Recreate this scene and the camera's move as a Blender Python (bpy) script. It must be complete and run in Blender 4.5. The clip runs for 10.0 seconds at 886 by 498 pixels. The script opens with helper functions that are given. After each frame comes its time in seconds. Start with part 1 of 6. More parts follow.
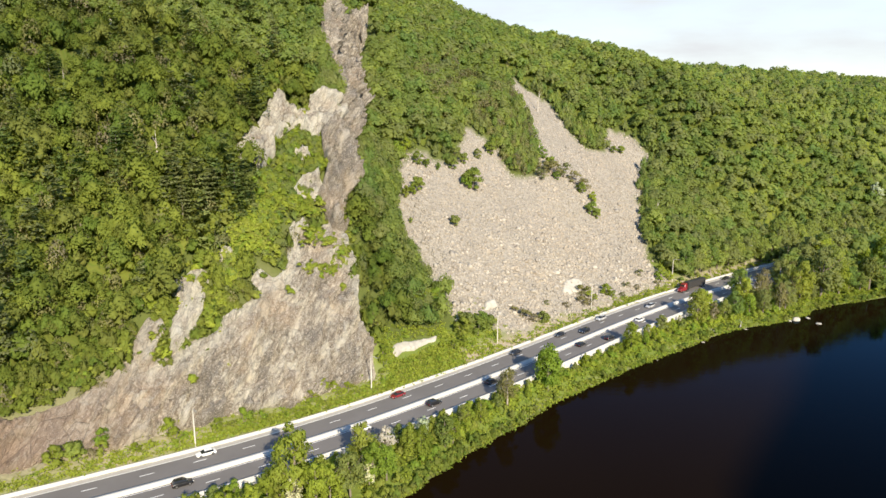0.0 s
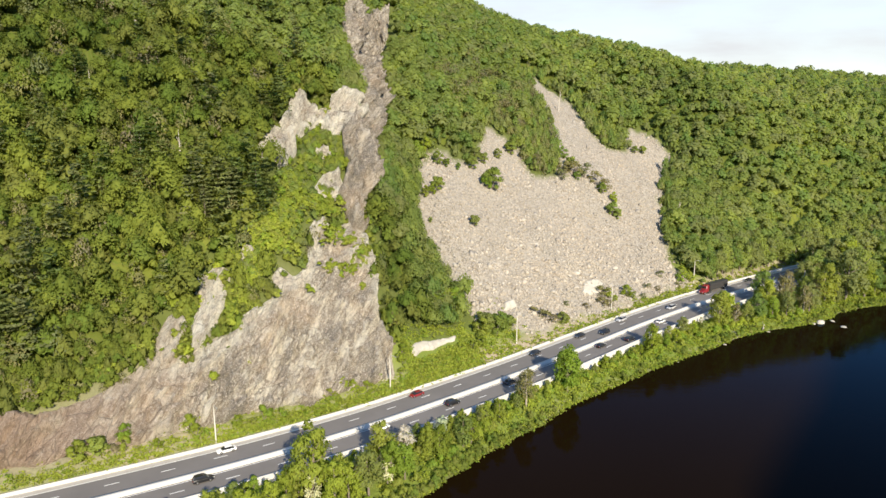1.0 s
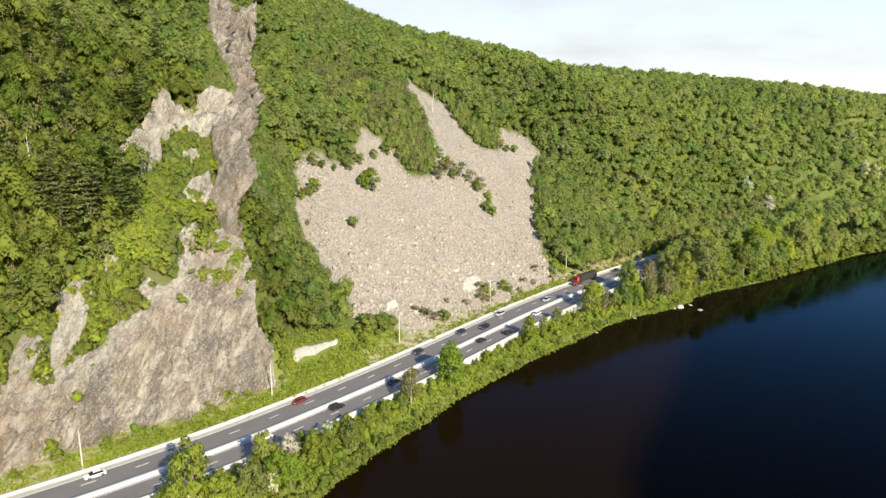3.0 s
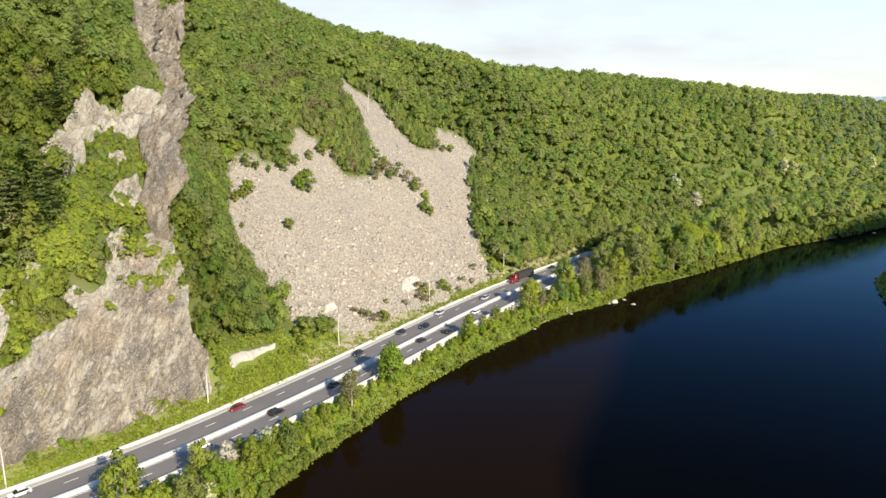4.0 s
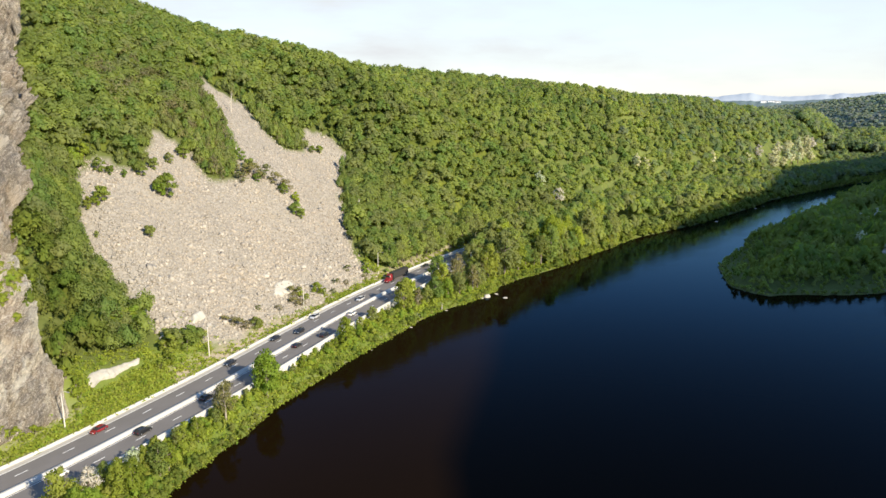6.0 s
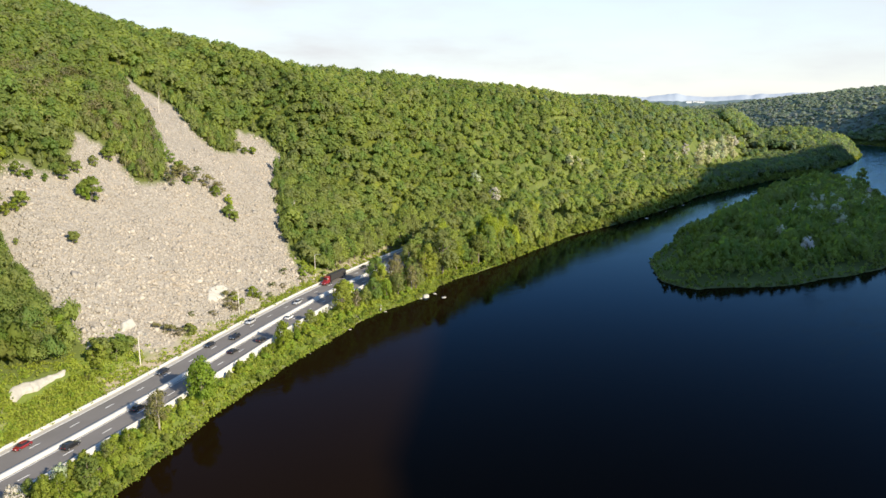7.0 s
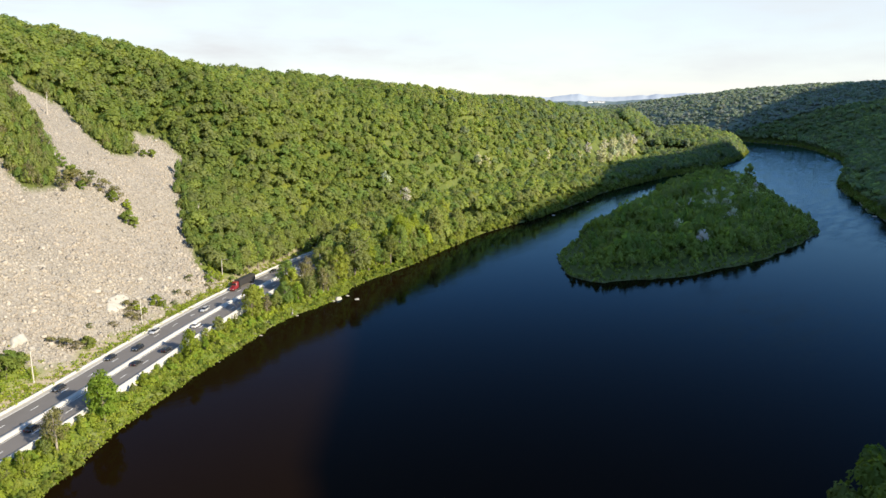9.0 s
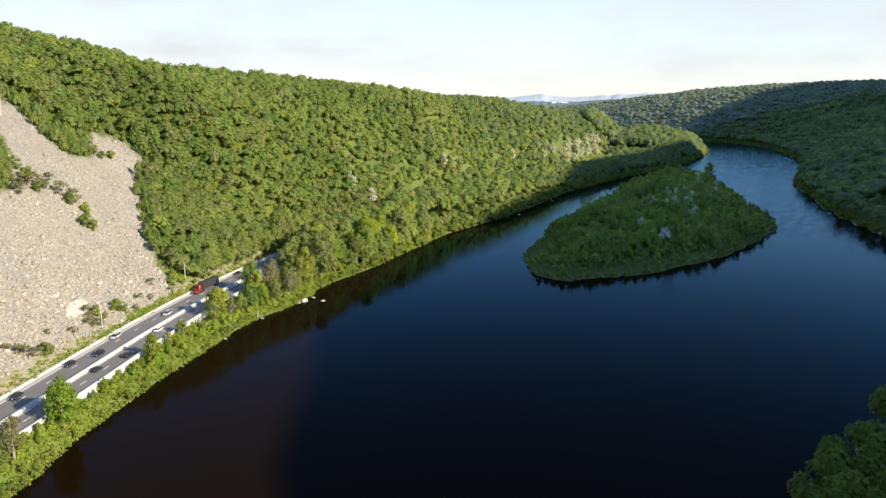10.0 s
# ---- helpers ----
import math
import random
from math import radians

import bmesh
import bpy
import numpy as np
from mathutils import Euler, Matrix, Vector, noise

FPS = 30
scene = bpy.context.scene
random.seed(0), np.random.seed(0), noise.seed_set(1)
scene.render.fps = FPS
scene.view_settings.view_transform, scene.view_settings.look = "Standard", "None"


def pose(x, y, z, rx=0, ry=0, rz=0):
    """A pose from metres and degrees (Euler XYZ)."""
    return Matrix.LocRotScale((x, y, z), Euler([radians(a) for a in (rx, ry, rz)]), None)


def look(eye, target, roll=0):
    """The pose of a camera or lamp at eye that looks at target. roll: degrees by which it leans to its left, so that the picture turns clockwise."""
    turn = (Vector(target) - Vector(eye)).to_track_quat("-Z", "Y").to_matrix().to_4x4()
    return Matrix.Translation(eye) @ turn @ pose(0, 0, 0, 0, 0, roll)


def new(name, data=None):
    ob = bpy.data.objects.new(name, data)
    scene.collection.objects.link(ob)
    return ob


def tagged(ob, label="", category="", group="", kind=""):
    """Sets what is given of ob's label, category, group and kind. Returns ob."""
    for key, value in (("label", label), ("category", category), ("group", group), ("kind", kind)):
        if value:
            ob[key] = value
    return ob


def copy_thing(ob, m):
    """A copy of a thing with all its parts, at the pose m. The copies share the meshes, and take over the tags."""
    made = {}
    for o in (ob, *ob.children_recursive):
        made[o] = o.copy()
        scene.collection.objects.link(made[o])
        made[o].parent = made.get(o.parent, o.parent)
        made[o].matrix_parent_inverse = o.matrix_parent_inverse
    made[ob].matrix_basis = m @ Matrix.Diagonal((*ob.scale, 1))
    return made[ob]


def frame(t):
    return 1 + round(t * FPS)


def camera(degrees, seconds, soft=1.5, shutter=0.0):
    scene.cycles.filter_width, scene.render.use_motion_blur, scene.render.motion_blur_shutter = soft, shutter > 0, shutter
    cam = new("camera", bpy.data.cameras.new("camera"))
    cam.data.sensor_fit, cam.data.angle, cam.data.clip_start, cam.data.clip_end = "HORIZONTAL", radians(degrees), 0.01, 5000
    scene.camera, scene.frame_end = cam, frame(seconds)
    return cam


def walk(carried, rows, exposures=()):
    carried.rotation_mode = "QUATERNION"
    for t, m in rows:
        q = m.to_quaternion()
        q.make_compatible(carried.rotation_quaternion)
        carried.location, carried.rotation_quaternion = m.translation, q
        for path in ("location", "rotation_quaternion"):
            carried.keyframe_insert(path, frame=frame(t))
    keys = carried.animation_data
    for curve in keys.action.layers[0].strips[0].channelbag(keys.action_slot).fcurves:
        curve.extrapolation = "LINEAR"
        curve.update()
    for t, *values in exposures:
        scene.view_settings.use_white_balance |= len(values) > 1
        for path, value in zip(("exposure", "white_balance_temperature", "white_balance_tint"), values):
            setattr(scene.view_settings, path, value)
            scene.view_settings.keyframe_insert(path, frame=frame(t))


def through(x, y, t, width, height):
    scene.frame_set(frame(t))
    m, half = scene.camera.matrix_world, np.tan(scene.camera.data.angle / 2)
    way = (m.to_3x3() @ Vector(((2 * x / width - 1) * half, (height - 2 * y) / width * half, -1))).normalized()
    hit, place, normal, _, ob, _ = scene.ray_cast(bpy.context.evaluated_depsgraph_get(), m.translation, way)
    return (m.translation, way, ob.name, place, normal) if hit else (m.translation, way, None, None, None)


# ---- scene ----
cam = camera(63.8, 10.0, soft=1.5)
PATH = [(0.0, 0.0, -12.24), (0.5, 1.90, -12.25), (1.0, 1.61, -12.26), (1.5, -0.60, -12.28), (2.0, -3.49, -12.27), (2.5, -5.88, -12.24),
        (4.0, -13.37, -12.22), (4.5, -16.01, -12.21), (5.0, -19.01, -12.19), (5.5, -21.31, -12.21), (7.0, -28.86, -12.18),
        (7.5, -31.10, -12.17), (8.0, -33.31, -12.15), (8.5, -34.67, -12.16), (9.0, -36.10, -12.16), (9.5, -37.59, -12.16), (10.0, -38.87, -12.15)]
EYE = (0.0, 0.0, 88.5)
walk(cam, [(t, pose(*EYE, 90 + tilt, 0, turn)) for t, turn, tilt in PATH], [(0.0, 1.0), (10.0, 1.0)])

# ---- daylight: low evening sun from behind, thin high cloud ----
SUN_AZ, SUN_EL = -20.0, 27.0  # the way the light travels, clockwise from +y, and the sun's height
world = bpy.data.worlds.new("world")
scene.world = world
world.use_nodes = True
wn, wl = world.node_tree.nodes, world.node_tree.links
wn.clear()
sky = wn.new("ShaderNodeTexSky")
sky.sky_type, sky.sun_disc = "NISHITA", False
sky.sun_elevation, sky.sun_rotation = radians(SUN_EL), radians((SUN_AZ + 180) % 360)
sky.air_density, sky.dust_density, sky.ozone_density = 1.0, 0.0, 3.5
coord = wn.new("ShaderNodeTexCoord")
stretch = wn.new("ShaderNodeMapping")
stretch.inputs["Scale"].default_value = (1.0, 1.0, 4.5)
wl.new(coord.outputs["Generated"], stretch.inputs["Vector"])
cloud = wn.new("ShaderNodeTexNoise")
cloud.inputs["Scale"].default_value, cloud.inputs["Detail"].default_value, cloud.inputs["Roughness"].default_value = 2.2, 6, 0.55
wl.new(stretch.outputs["Vector"], cloud.inputs["Vector"])
ramp = wn.new("ShaderNodeValToRGB")
ramp.color_ramp.elements[0].position, ramp.color_ramp.elements[1].position = 0.38, 0.66
ramp.color_ramp.elements[0].color, ramp.color_ramp.elements[1].color = (0.74, 0.74, 0.74, 1), (1.0, 1.0, 1.0, 1)
wl.new(cloud.outputs["Fac"], ramp.inputs["Fac"])
mixer = wn.new("ShaderNodeMix")
mixer.data_type = "RGBA"
mixer.inputs["B"].default_value = (2.70, 2.77, 2.85, 1)
split = wn.new("ShaderNodeSeparateXYZ")
wl.new(coord.outputs["Generated"], split.inputs["Vector"])
low = wn.new("ShaderNodeMapRange")  # the cloud veil lies low over the horizon
low.inputs["From Min"].default_value, low.inputs["From Max"].default_value = 0.27, 0.125
wl.new(split.outputs["Z"], low.inputs["Value"])
veil = wn.new("ShaderNodeMath")
veil.operation = "MULTIPLY"
wl.new(ramp.outputs["Color"], veil.inputs[0])
wl.new(low.outputs["Result"], veil.inputs[1])
wl.new(veil.outputs["Value"], mixer.inputs["Factor"])
wl.new(sky.outputs["Color"], mixer.inputs["A"])
back = wn.new("ShaderNodeBackground")
back.inputs["Strength"].default_value = 0.150
wl.new(mixer.outputs["Result"], back.inputs["Color"])
wl.new(back.outputs["Background"], wn.new("ShaderNodeOutputWorld").inputs["Surface"])

sun = new("sun", bpy.data.lights.new("sun", "SUN"))
sun.data.energy, sun.data.angle, sun.data.color = 4.75, radians(0.6), (1.0, 0.88, 0.67)
sun.matrix_world = look((0, 0, 500), (500 * math.sin(radians(SUN_AZ)), 500 * math.cos(radians(SUN_AZ)), 500 - 500 * math.tan(radians(SUN_EL))))


# ---- materials ----
class Mat:
    """A small wrapper that strings nodes together."""

    def __init__(self, name, rough=0.9, spec=0.2, metal=0.0):
        self.mat = bpy.data.materials.new(name)
        self.mat.use_nodes = True
        self.nodes, self.links = self.mat.node_tree.nodes, self.mat.node_tree.links
        self.bsdf = self.nodes["Principled BSDF"]
        self.bsdf.inputs["Roughness"].default_value = rough
        self.bsdf.inputs["Specular IOR Level"].default_value = spec
        self.bsdf.inputs["Metallic"].default_value = metal
        self.place = self.nodes.new("ShaderNodeNewGeometry")
        self.pos = self.place.outputs["Position"]

    def link(self, a, b):
        self.links.new(a, b)

    def stretched(self, scale, turn=(0, 0, 0)):
        n = self.nodes.new("ShaderNodeMapping")
        n.inputs["Scale"].default_value = scale
        n.inputs["Rotation"].default_value = [radians(v) for v in turn]
        self.link(self.pos, n.inputs["Vector"])
        return n.outputs["Vector"]

    def along(self, s, t, n, scale):
        """Position in a leaning frame of three directions, stretched along them."""
        join = self.nodes.new("ShaderNodeCombineXYZ")
        for axis, k, sock in zip((s, t, n), scale, join.inputs):
            dot = self.nodes.new("ShaderNodeVectorMath")
            dot.operation = "DOT_PRODUCT"
            dot.inputs[1].default_value = [v * k for v in axis]
            self.link(self.pos, dot.inputs[0])
            self.link(dot.outputs["Value"], sock)
        return join.outputs["Vector"]

    def dot(self, axis):
        n = self.nodes.new("ShaderNodeVectorMath")
        n.operation = "DOT_PRODUCT"
        n.inputs[1].default_value = axis
        self.link(self.pos, n.inputs[0])
        return n.outputs["Value"]

    def noise(self, size, detail=4, vector=None, rough=0.55, distort=0.0):
        n = self.nodes.new("ShaderNodeTexNoise")
        n.inputs["Scale"].default_value, n.inputs["Detail"].default_value = 1.0 / size, detail
        n.inputs["Roughness"].default_value, n.inputs["Distortion"].default_value = rough, distort
        self.link(vector or self.pos, n.inputs["Vector"])
        return n.outputs["Fac"]

    def voronoi(self, size, feature="F1", vector=None, out="Distance"):
        n = self.nodes.new("ShaderNodeTexVoronoi")
        n.feature = feature
        n.inputs["Scale"].default_value = 1.0 / size
        self.link(vector or self.pos, n.inputs["Vector"])
        return n.outputs[out]

    def ramp(self, fac, *stops):
        n = self.nodes.new("ShaderNodeValToRGB")
        e = n.color_ramp.elements
        while len(e) < len(stops):
            e.new(0.5)
        for el, (p, c) in zip(e, stops):
            el.position, el.color = p, (*c, 1) if len(c) == 3 else c
        self.link(fac, n.inputs["Fac"])
        return n.outputs["Color"]

    def mix(self, fac, a, b, blend="MIX"):
        n = self.nodes.new("ShaderNodeMix")
        n.data_type, n.blend_type = "RGBA", blend
        for sock, v in ((n.inputs["Factor"], fac), (n.inputs["A"], a), (n.inputs["B"], b)):
            if isinstance(v, (int, float)):
                sock.default_value = v
            elif isinstance(v, tuple):
                sock.default_value = (*v, 1)
            else:
                self.link(v, sock)
        return n.outputs["Result"]

    def math(self, op, a, b=0.0):
        n = self.nodes.new("ShaderNodeMath")
        n.operation = op
        for sock, v in zip(n.inputs, (a, b)):
            if isinstance(v, (int, float)):
                sock.default_value = v
            else:
                self.link(v, sock)
        return n.outputs["Value"]

    def attr(self, name):
        n = self.nodes.new("ShaderNodeAttribute")
        n.attribute_name = name
        return n.outputs["Fac"]

    def color(self, c):
        if isinstance(c, tuple):
            self.bsdf.inputs["Base Color"].default_value = (*c, 1)
        else:
            self.link(c, self.bsdf.inputs["Base Color"])
        return self

    def bump(self, fac, depth, strength=1.0):
        n = self.nodes.new("ShaderNodeBump")
        n.inputs["Distance"].default_value, n.inputs["Strength"].default_value = depth, strength
        self.link(fac, n.inputs["Height"])
        self.link(n.outputs["Normal"], self.bsdf.inputs["Normal"])
        return self


def plain(name, c, rough=0.7, spec=0.3, metal=0.0, grain=0.3, size=0.15):
    m = Mat(name, rough, spec, metal)
    v = m.noise(size, 3)
    m.color(m.mix(v, tuple(k * (1 - grain) for k in c), tuple(min(1, k * (1 + grain)) for k in c)))
    return m.mat


def leaf_material(name, dark, light, dry, through=0.28):
    """Foliage: a tone for each tree, patches through the wood, and each leaf clump a little different."""
    m = Mat(name, 0.75, 0.15)
    info = m.nodes.new("ShaderNodeObjectInfo")
    tone = m.math("FRACT", m.math("ADD", m.attr("tone"), info.outputs["Random"]))
    patch = m.ramp(m.noise(75, 3), (0.30, (0, 0, 0)), (0.70, (1, 1, 1)))
    v = m.math("ADD", m.math("ADD", 0.06, m.math("MULTIPLY", tone, 0.42)), m.math("MULTIPLY", patch, 0.46))
    v = m.math("ADD", v, m.math("MULTIPLY", m.math("SUBTRACT", m.place.outputs["Random Per Island"], 0.5), 0.12))
    c = m.ramp(v, (0.12, dark), (0.55, tuple((p + q) / 2 for p, q in zip(dark, light))), (0.9, light))
    c = m.mix(m.math("MULTIPLY", m.math("POWER", m.math("FRACT", m.math("MULTIPLY", tone, 7.31)), 9.0), 0.30), c, dry)
    # some trees olive, some a fuller green
    kind = m.math("FRACT", m.math("MULTIPLY", tone, 13.7))
    c = m.mix(m.ramp(kind, (0.70, (0, 0, 0)), (0.80, (0.45, 0.45, 0.45))), c, (light[0] * 0.74, light[1] * 0.66, light[2] * 1.2))
    c = m.mix(m.ramp(kind, (0.12, (0.5, 0.5, 0.5)), (0.22, (0, 0, 0))), c, (light[0] * 0.48, light[1] * 0.68, light[2] * 0.7))
    m.color(c)
    tr = m.nodes.new("ShaderNodeBsdfTranslucent")
    m.link(m.mix(1.0, c, (1.35, 1.3, 0.6), "MULTIPLY"), tr.inputs["Color"])
    mx = m.nodes.new("ShaderNodeMixShader")
    mx.inputs["Fac"].default_value = through
    m.link(m.bsdf.outputs["BSDF"], mx.inputs[1])
    m.link(tr.outputs["BSDF"], mx.inputs[2])
    m.link(mx.outputs["Shader"], m.nodes["Material Output"].inputs["Surface"])
    return m.mat


LEAF = leaf_material("broad_leaves", (0.098, 0.138, 0.024), (0.255, 0.292, 0.050), (0.25, 0.23, 0.08), 0.50)
LEAF_BRIGHT = leaf_material("bank_leaves", (0.195, 0.252, 0.034), (0.432, 0.500, 0.080), (0.32, 0.32, 0.12), 0.60)
LEAF_PINE = leaf_material("pine_needles", (0.100, 0.130, 0.036), (0.195, 0.225, 0.068), (0.11, 0.10, 0.05), 0.40)
LEAF_PALE = leaf_material("pale_blossom", (0.40, 0.41, 0.24), (0.66, 0.64, 0.44), (0.55, 0.52, 0.40), 0.25)
LEAF_DRY = leaf_material("thin_brown_leaves", (0.165, 0.165, 0.060), (0.310, 0.290, 0.130), (0.24, 0.19, 0.10), 0.45)
LEAF_GRASS = leaf_material("grass_blades", (0.172, 0.222, 0.026), (0.362, 0.415, 0.060), (0.32, 0.30, 0.08), 0.45)
LEAF_SLOPE = leaf_material("slope_leaves", (0.168, 0.226, 0.062), (0.352, 0.408, 0.114), (0.27, 0.26, 0.10), 0.60)
LEAF_WILLOW = leaf_material("willow_leaves", (0.172, 0.232, 0.048), (0.352, 0.412, 0.104), (0.48, 0.50, 0.25), 0.60)
# some distance haze mixed into this green as extra blue
LEAF_HALF_HAZY = leaf_material("half_hazy_leaves", (0.146, 0.205, 0.095), (0.300, 0.366, 0.168), (0.25, 0.25, 0.11), 0.60)
# distance haze painted in: paler, bluer leaves for the far hills
LEAF_HAZY = leaf_material("hazy_distant_leaves", (0.146, 0.188, 0.142), (0.272, 0.320, 0.226), (0.24, 0.24, 0.14), 0.40)
BARK = plain("bark", (0.17, 0.145, 0.12), 0.95, 0.1, grain=0.4, size=0.3)
PALE_BARK = plain("pale_bark", (0.27, 0.24, 0.20), 0.95, 0.1, grain=0.35, size=0.3)
DEADWOOD = plain("dead_wood", (0.42, 0.38, 0.33), 0.95, 0.1, grain=0.3, size=0.4)


def ground_material():
    m = Mat("ground", 0.95, 0.1)
    n1, n2 = m.noise(9, 5), m.noise(0.9, 4)
    floor_c = m.mix(n1, (0.060, 0.080, 0.018), (0.120, 0.135, 0.040))
    grass_c = m.mix(n1, (0.085, 0.125, 0.020), (0.17, 0.20, 0.045))
    dirt_c = m.mix(n2, (0.20, 0.165, 0.12), (0.36, 0.31, 0.24))
    scree_c = m.mix(m.voronoi(0.8, out="Color"), (0.185, 0.165, 0.138), (0.335, 0.303, 0.255))
    c = m.mix(m.attr("grass"), floor_c, grass_c)
    c = m.mix(m.attr("dirt"), c, dirt_c)
    c = m.mix(m.attr("scree"), c, scree_c)
    m.color(c).bump(n2, 0.35)
    return m.mat


def rock_material(name="bedded_rock", k=2.14):
    """Tilted sandstone beds: grey-brown, with pale fresh breaks, dark lichen and rusty streaks."""
    m = Mat(name, 0.92, 0.2)
    beds = m.along((0.52, 0.30, 0.80), (-0.69, -0.40, 0.60), (-0.5, 0.866, 0.0), (0.24, 1.0, 0.7))
    n1, n2, n3, n4 = m.noise(0.8, 8, beds, 0.70), m.noise(0.30, 7, None, 0.75), m.noise(14, 4), m.noise(2.6, 7, beds, 0.68)
    patch = m.noise(6.5, 6, m.along((0.52, 0.30, 0.80), (-0.69, -0.40, 0.60), (-0.5, 0.866, 0.0), (0.55, 1.0, 0.8)), 0.62)
    def tone(*rgb):
        return tuple(min(0.9, v * k * w) for v, w in zip(rgb, (1.02, 1.0, 0.965)))
    c = m.ramp(n1, (0.34, tone(0.086, 0.073, 0.060)), (0.45, tone(0.170, 0.149, 0.124)), (0.56, tone(0.240, 0.212, 0.176)), (0.68, tone(0.43, 0.39, 0.33)))
    c = m.mix(m.ramp(n2, (0.50, (0, 0, 0)), (0.60, (0.58, 0.58, 0.58))), c, tone(0.112, 0.095, 0.079))
    # dark lichened slabs, fresh pale breaks and rusty stains
    c = m.mix(m.ramp(patch, (0.36, (0.66, 0.66, 0.66)), (0.48, (0, 0, 0))), c, tone(0.108, 0.100, 0.092))
    c = m.mix(m.ramp(m.math("ADD", m.math("MULTIPLY", n4, 0.6), m.math("MULTIPLY", patch, 0.4)), (0.505, (0, 0, 0)), (0.585, (0.72, 0.72, 0.72))), c, tone(0.43, 0.395, 0.34))
    c = m.mix(m.ramp(n3, (0.50, (0, 0, 0)), (0.66, (0.42, 0.42, 0.42))), c, tone(0.275, 0.205, 0.145))
    c = m.mix(m.ramp(m.noise(0.5, 5, None, 0.72), (0.53, (0, 0, 0)), (0.61, (0.62, 0.62, 0.62))), c, tone(0.41, 0.385, 0.345))  # pale chips
    # a paler, spotted tone along the upper edges
    edge = m.math("MULTIPLY", m.attr("rim"), m.ramp(m.noise(1.7, 6, beds, 0.7), (0.40, (0.15, 0.15, 0.15)), (0.58, (0.9, 0.9, 0.9))))
    c = m.mix(edge, c, m.mix(n2, tone(0.34, 0.31, 0.265), tone(0.46, 0.43, 0.375)))
    along = m.nodes.new("ShaderNodeMapRange")  # browner, earthier rock at the low end of the cliff
    along.inputs["From Min"].default_value, along.inputs["From Max"].default_value = 42.0, 2.0
    m.link(m.math("ADD", m.dot((0.866, 0.5, 0)), m.math("MULTIPLY", n4, 24.0)), along.inputs["Value"])
    c = m.mix(m.math("MULTIPLY", along.outputs["Result"], 0.72), c, m.mix(n1, tone(0.120, 0.083, 0.061), tone(0.275, 0.200, 0.152)))
    crack = m.voronoi(1.5, "DISTANCE_TO_EDGE", m.along((0.52, 0.30, 0.80), (-0.69, -0.40, 0.60), (-0.5, 0.866, 0.0), (0.22, 1.0, 0.5)))
    joint = m.voronoi(4.5, "DISTANCE_TO_EDGE", m.along((0.62, 0.36, 0.70), (-0.60, -0.35, 0.72), (-0.5, 0.866, 0.0), (0.35, 1.0, 0.6)))
    line = m.math("MAXIMUM", m.ramp(crack, (0.0, (0.55, 0.55, 0.55)), (0.06, (0, 0, 0))), m.ramp(joint, (0.0, (0.8, 0.8, 0.8)), (0.02, (0, 0, 0))))
    c = m.mix(m.math("MULTIPLY", line, m.noise(4, 2)), c, (0.06, 0.052, 0.045))
    m.color(c).bump(m.math("ADD", m.math("ADD", n1, m.math("MULTIPLY", n2, 0.9)), m.math("MULTIPLY", line, -0.4)), 1.7)
    return m.mat


def stone_material(name="scree_stone", single=False):
    m = Mat(name, 0.92, 0.2)
    r = m.nodes.new("ShaderNodeObjectInfo").outputs["Random"] if single else m.place.outputs["Random Per Island"]
    c = m.ramp(r, (0.0, (0.235, 0.204, 0.166)), (0.35, (0.318, 0.281, 0.233)), (0.7, (0.396, 0.354, 0.296)), (1.0, (0.485, 0.441, 0.374)))
    c = m.mix(m.ramp(m.noise(24, 3), (0.4, (0, 0, 0)), (0.7, (0.5, 0.5, 0.5))), c, (0.33, 0.275, 0.215))
    n = m.noise(0.35, 4)
    c = m.mix(m.ramp(m.noise(17, 5, None, 0.6), (0.44, (0.55, 0.55, 0.55)), (0.56, (0, 0, 0))), c, (0.265, 0.250, 0.222))  # grey lichened drifts
    c = m.mix(m.ramp(m.noise(31, 4), (0.50, (0, 0, 0)), (0.64, (0.4, 0.4, 0.4))), c, (0.395, 0.340, 0.262))  # tan, finer drifts
    m.color(m.mix(m.math("MULTIPLY", n, 0.35), c, (0.2, 0.18, 0.16))).bump(n, 0.1)
    return m.mat


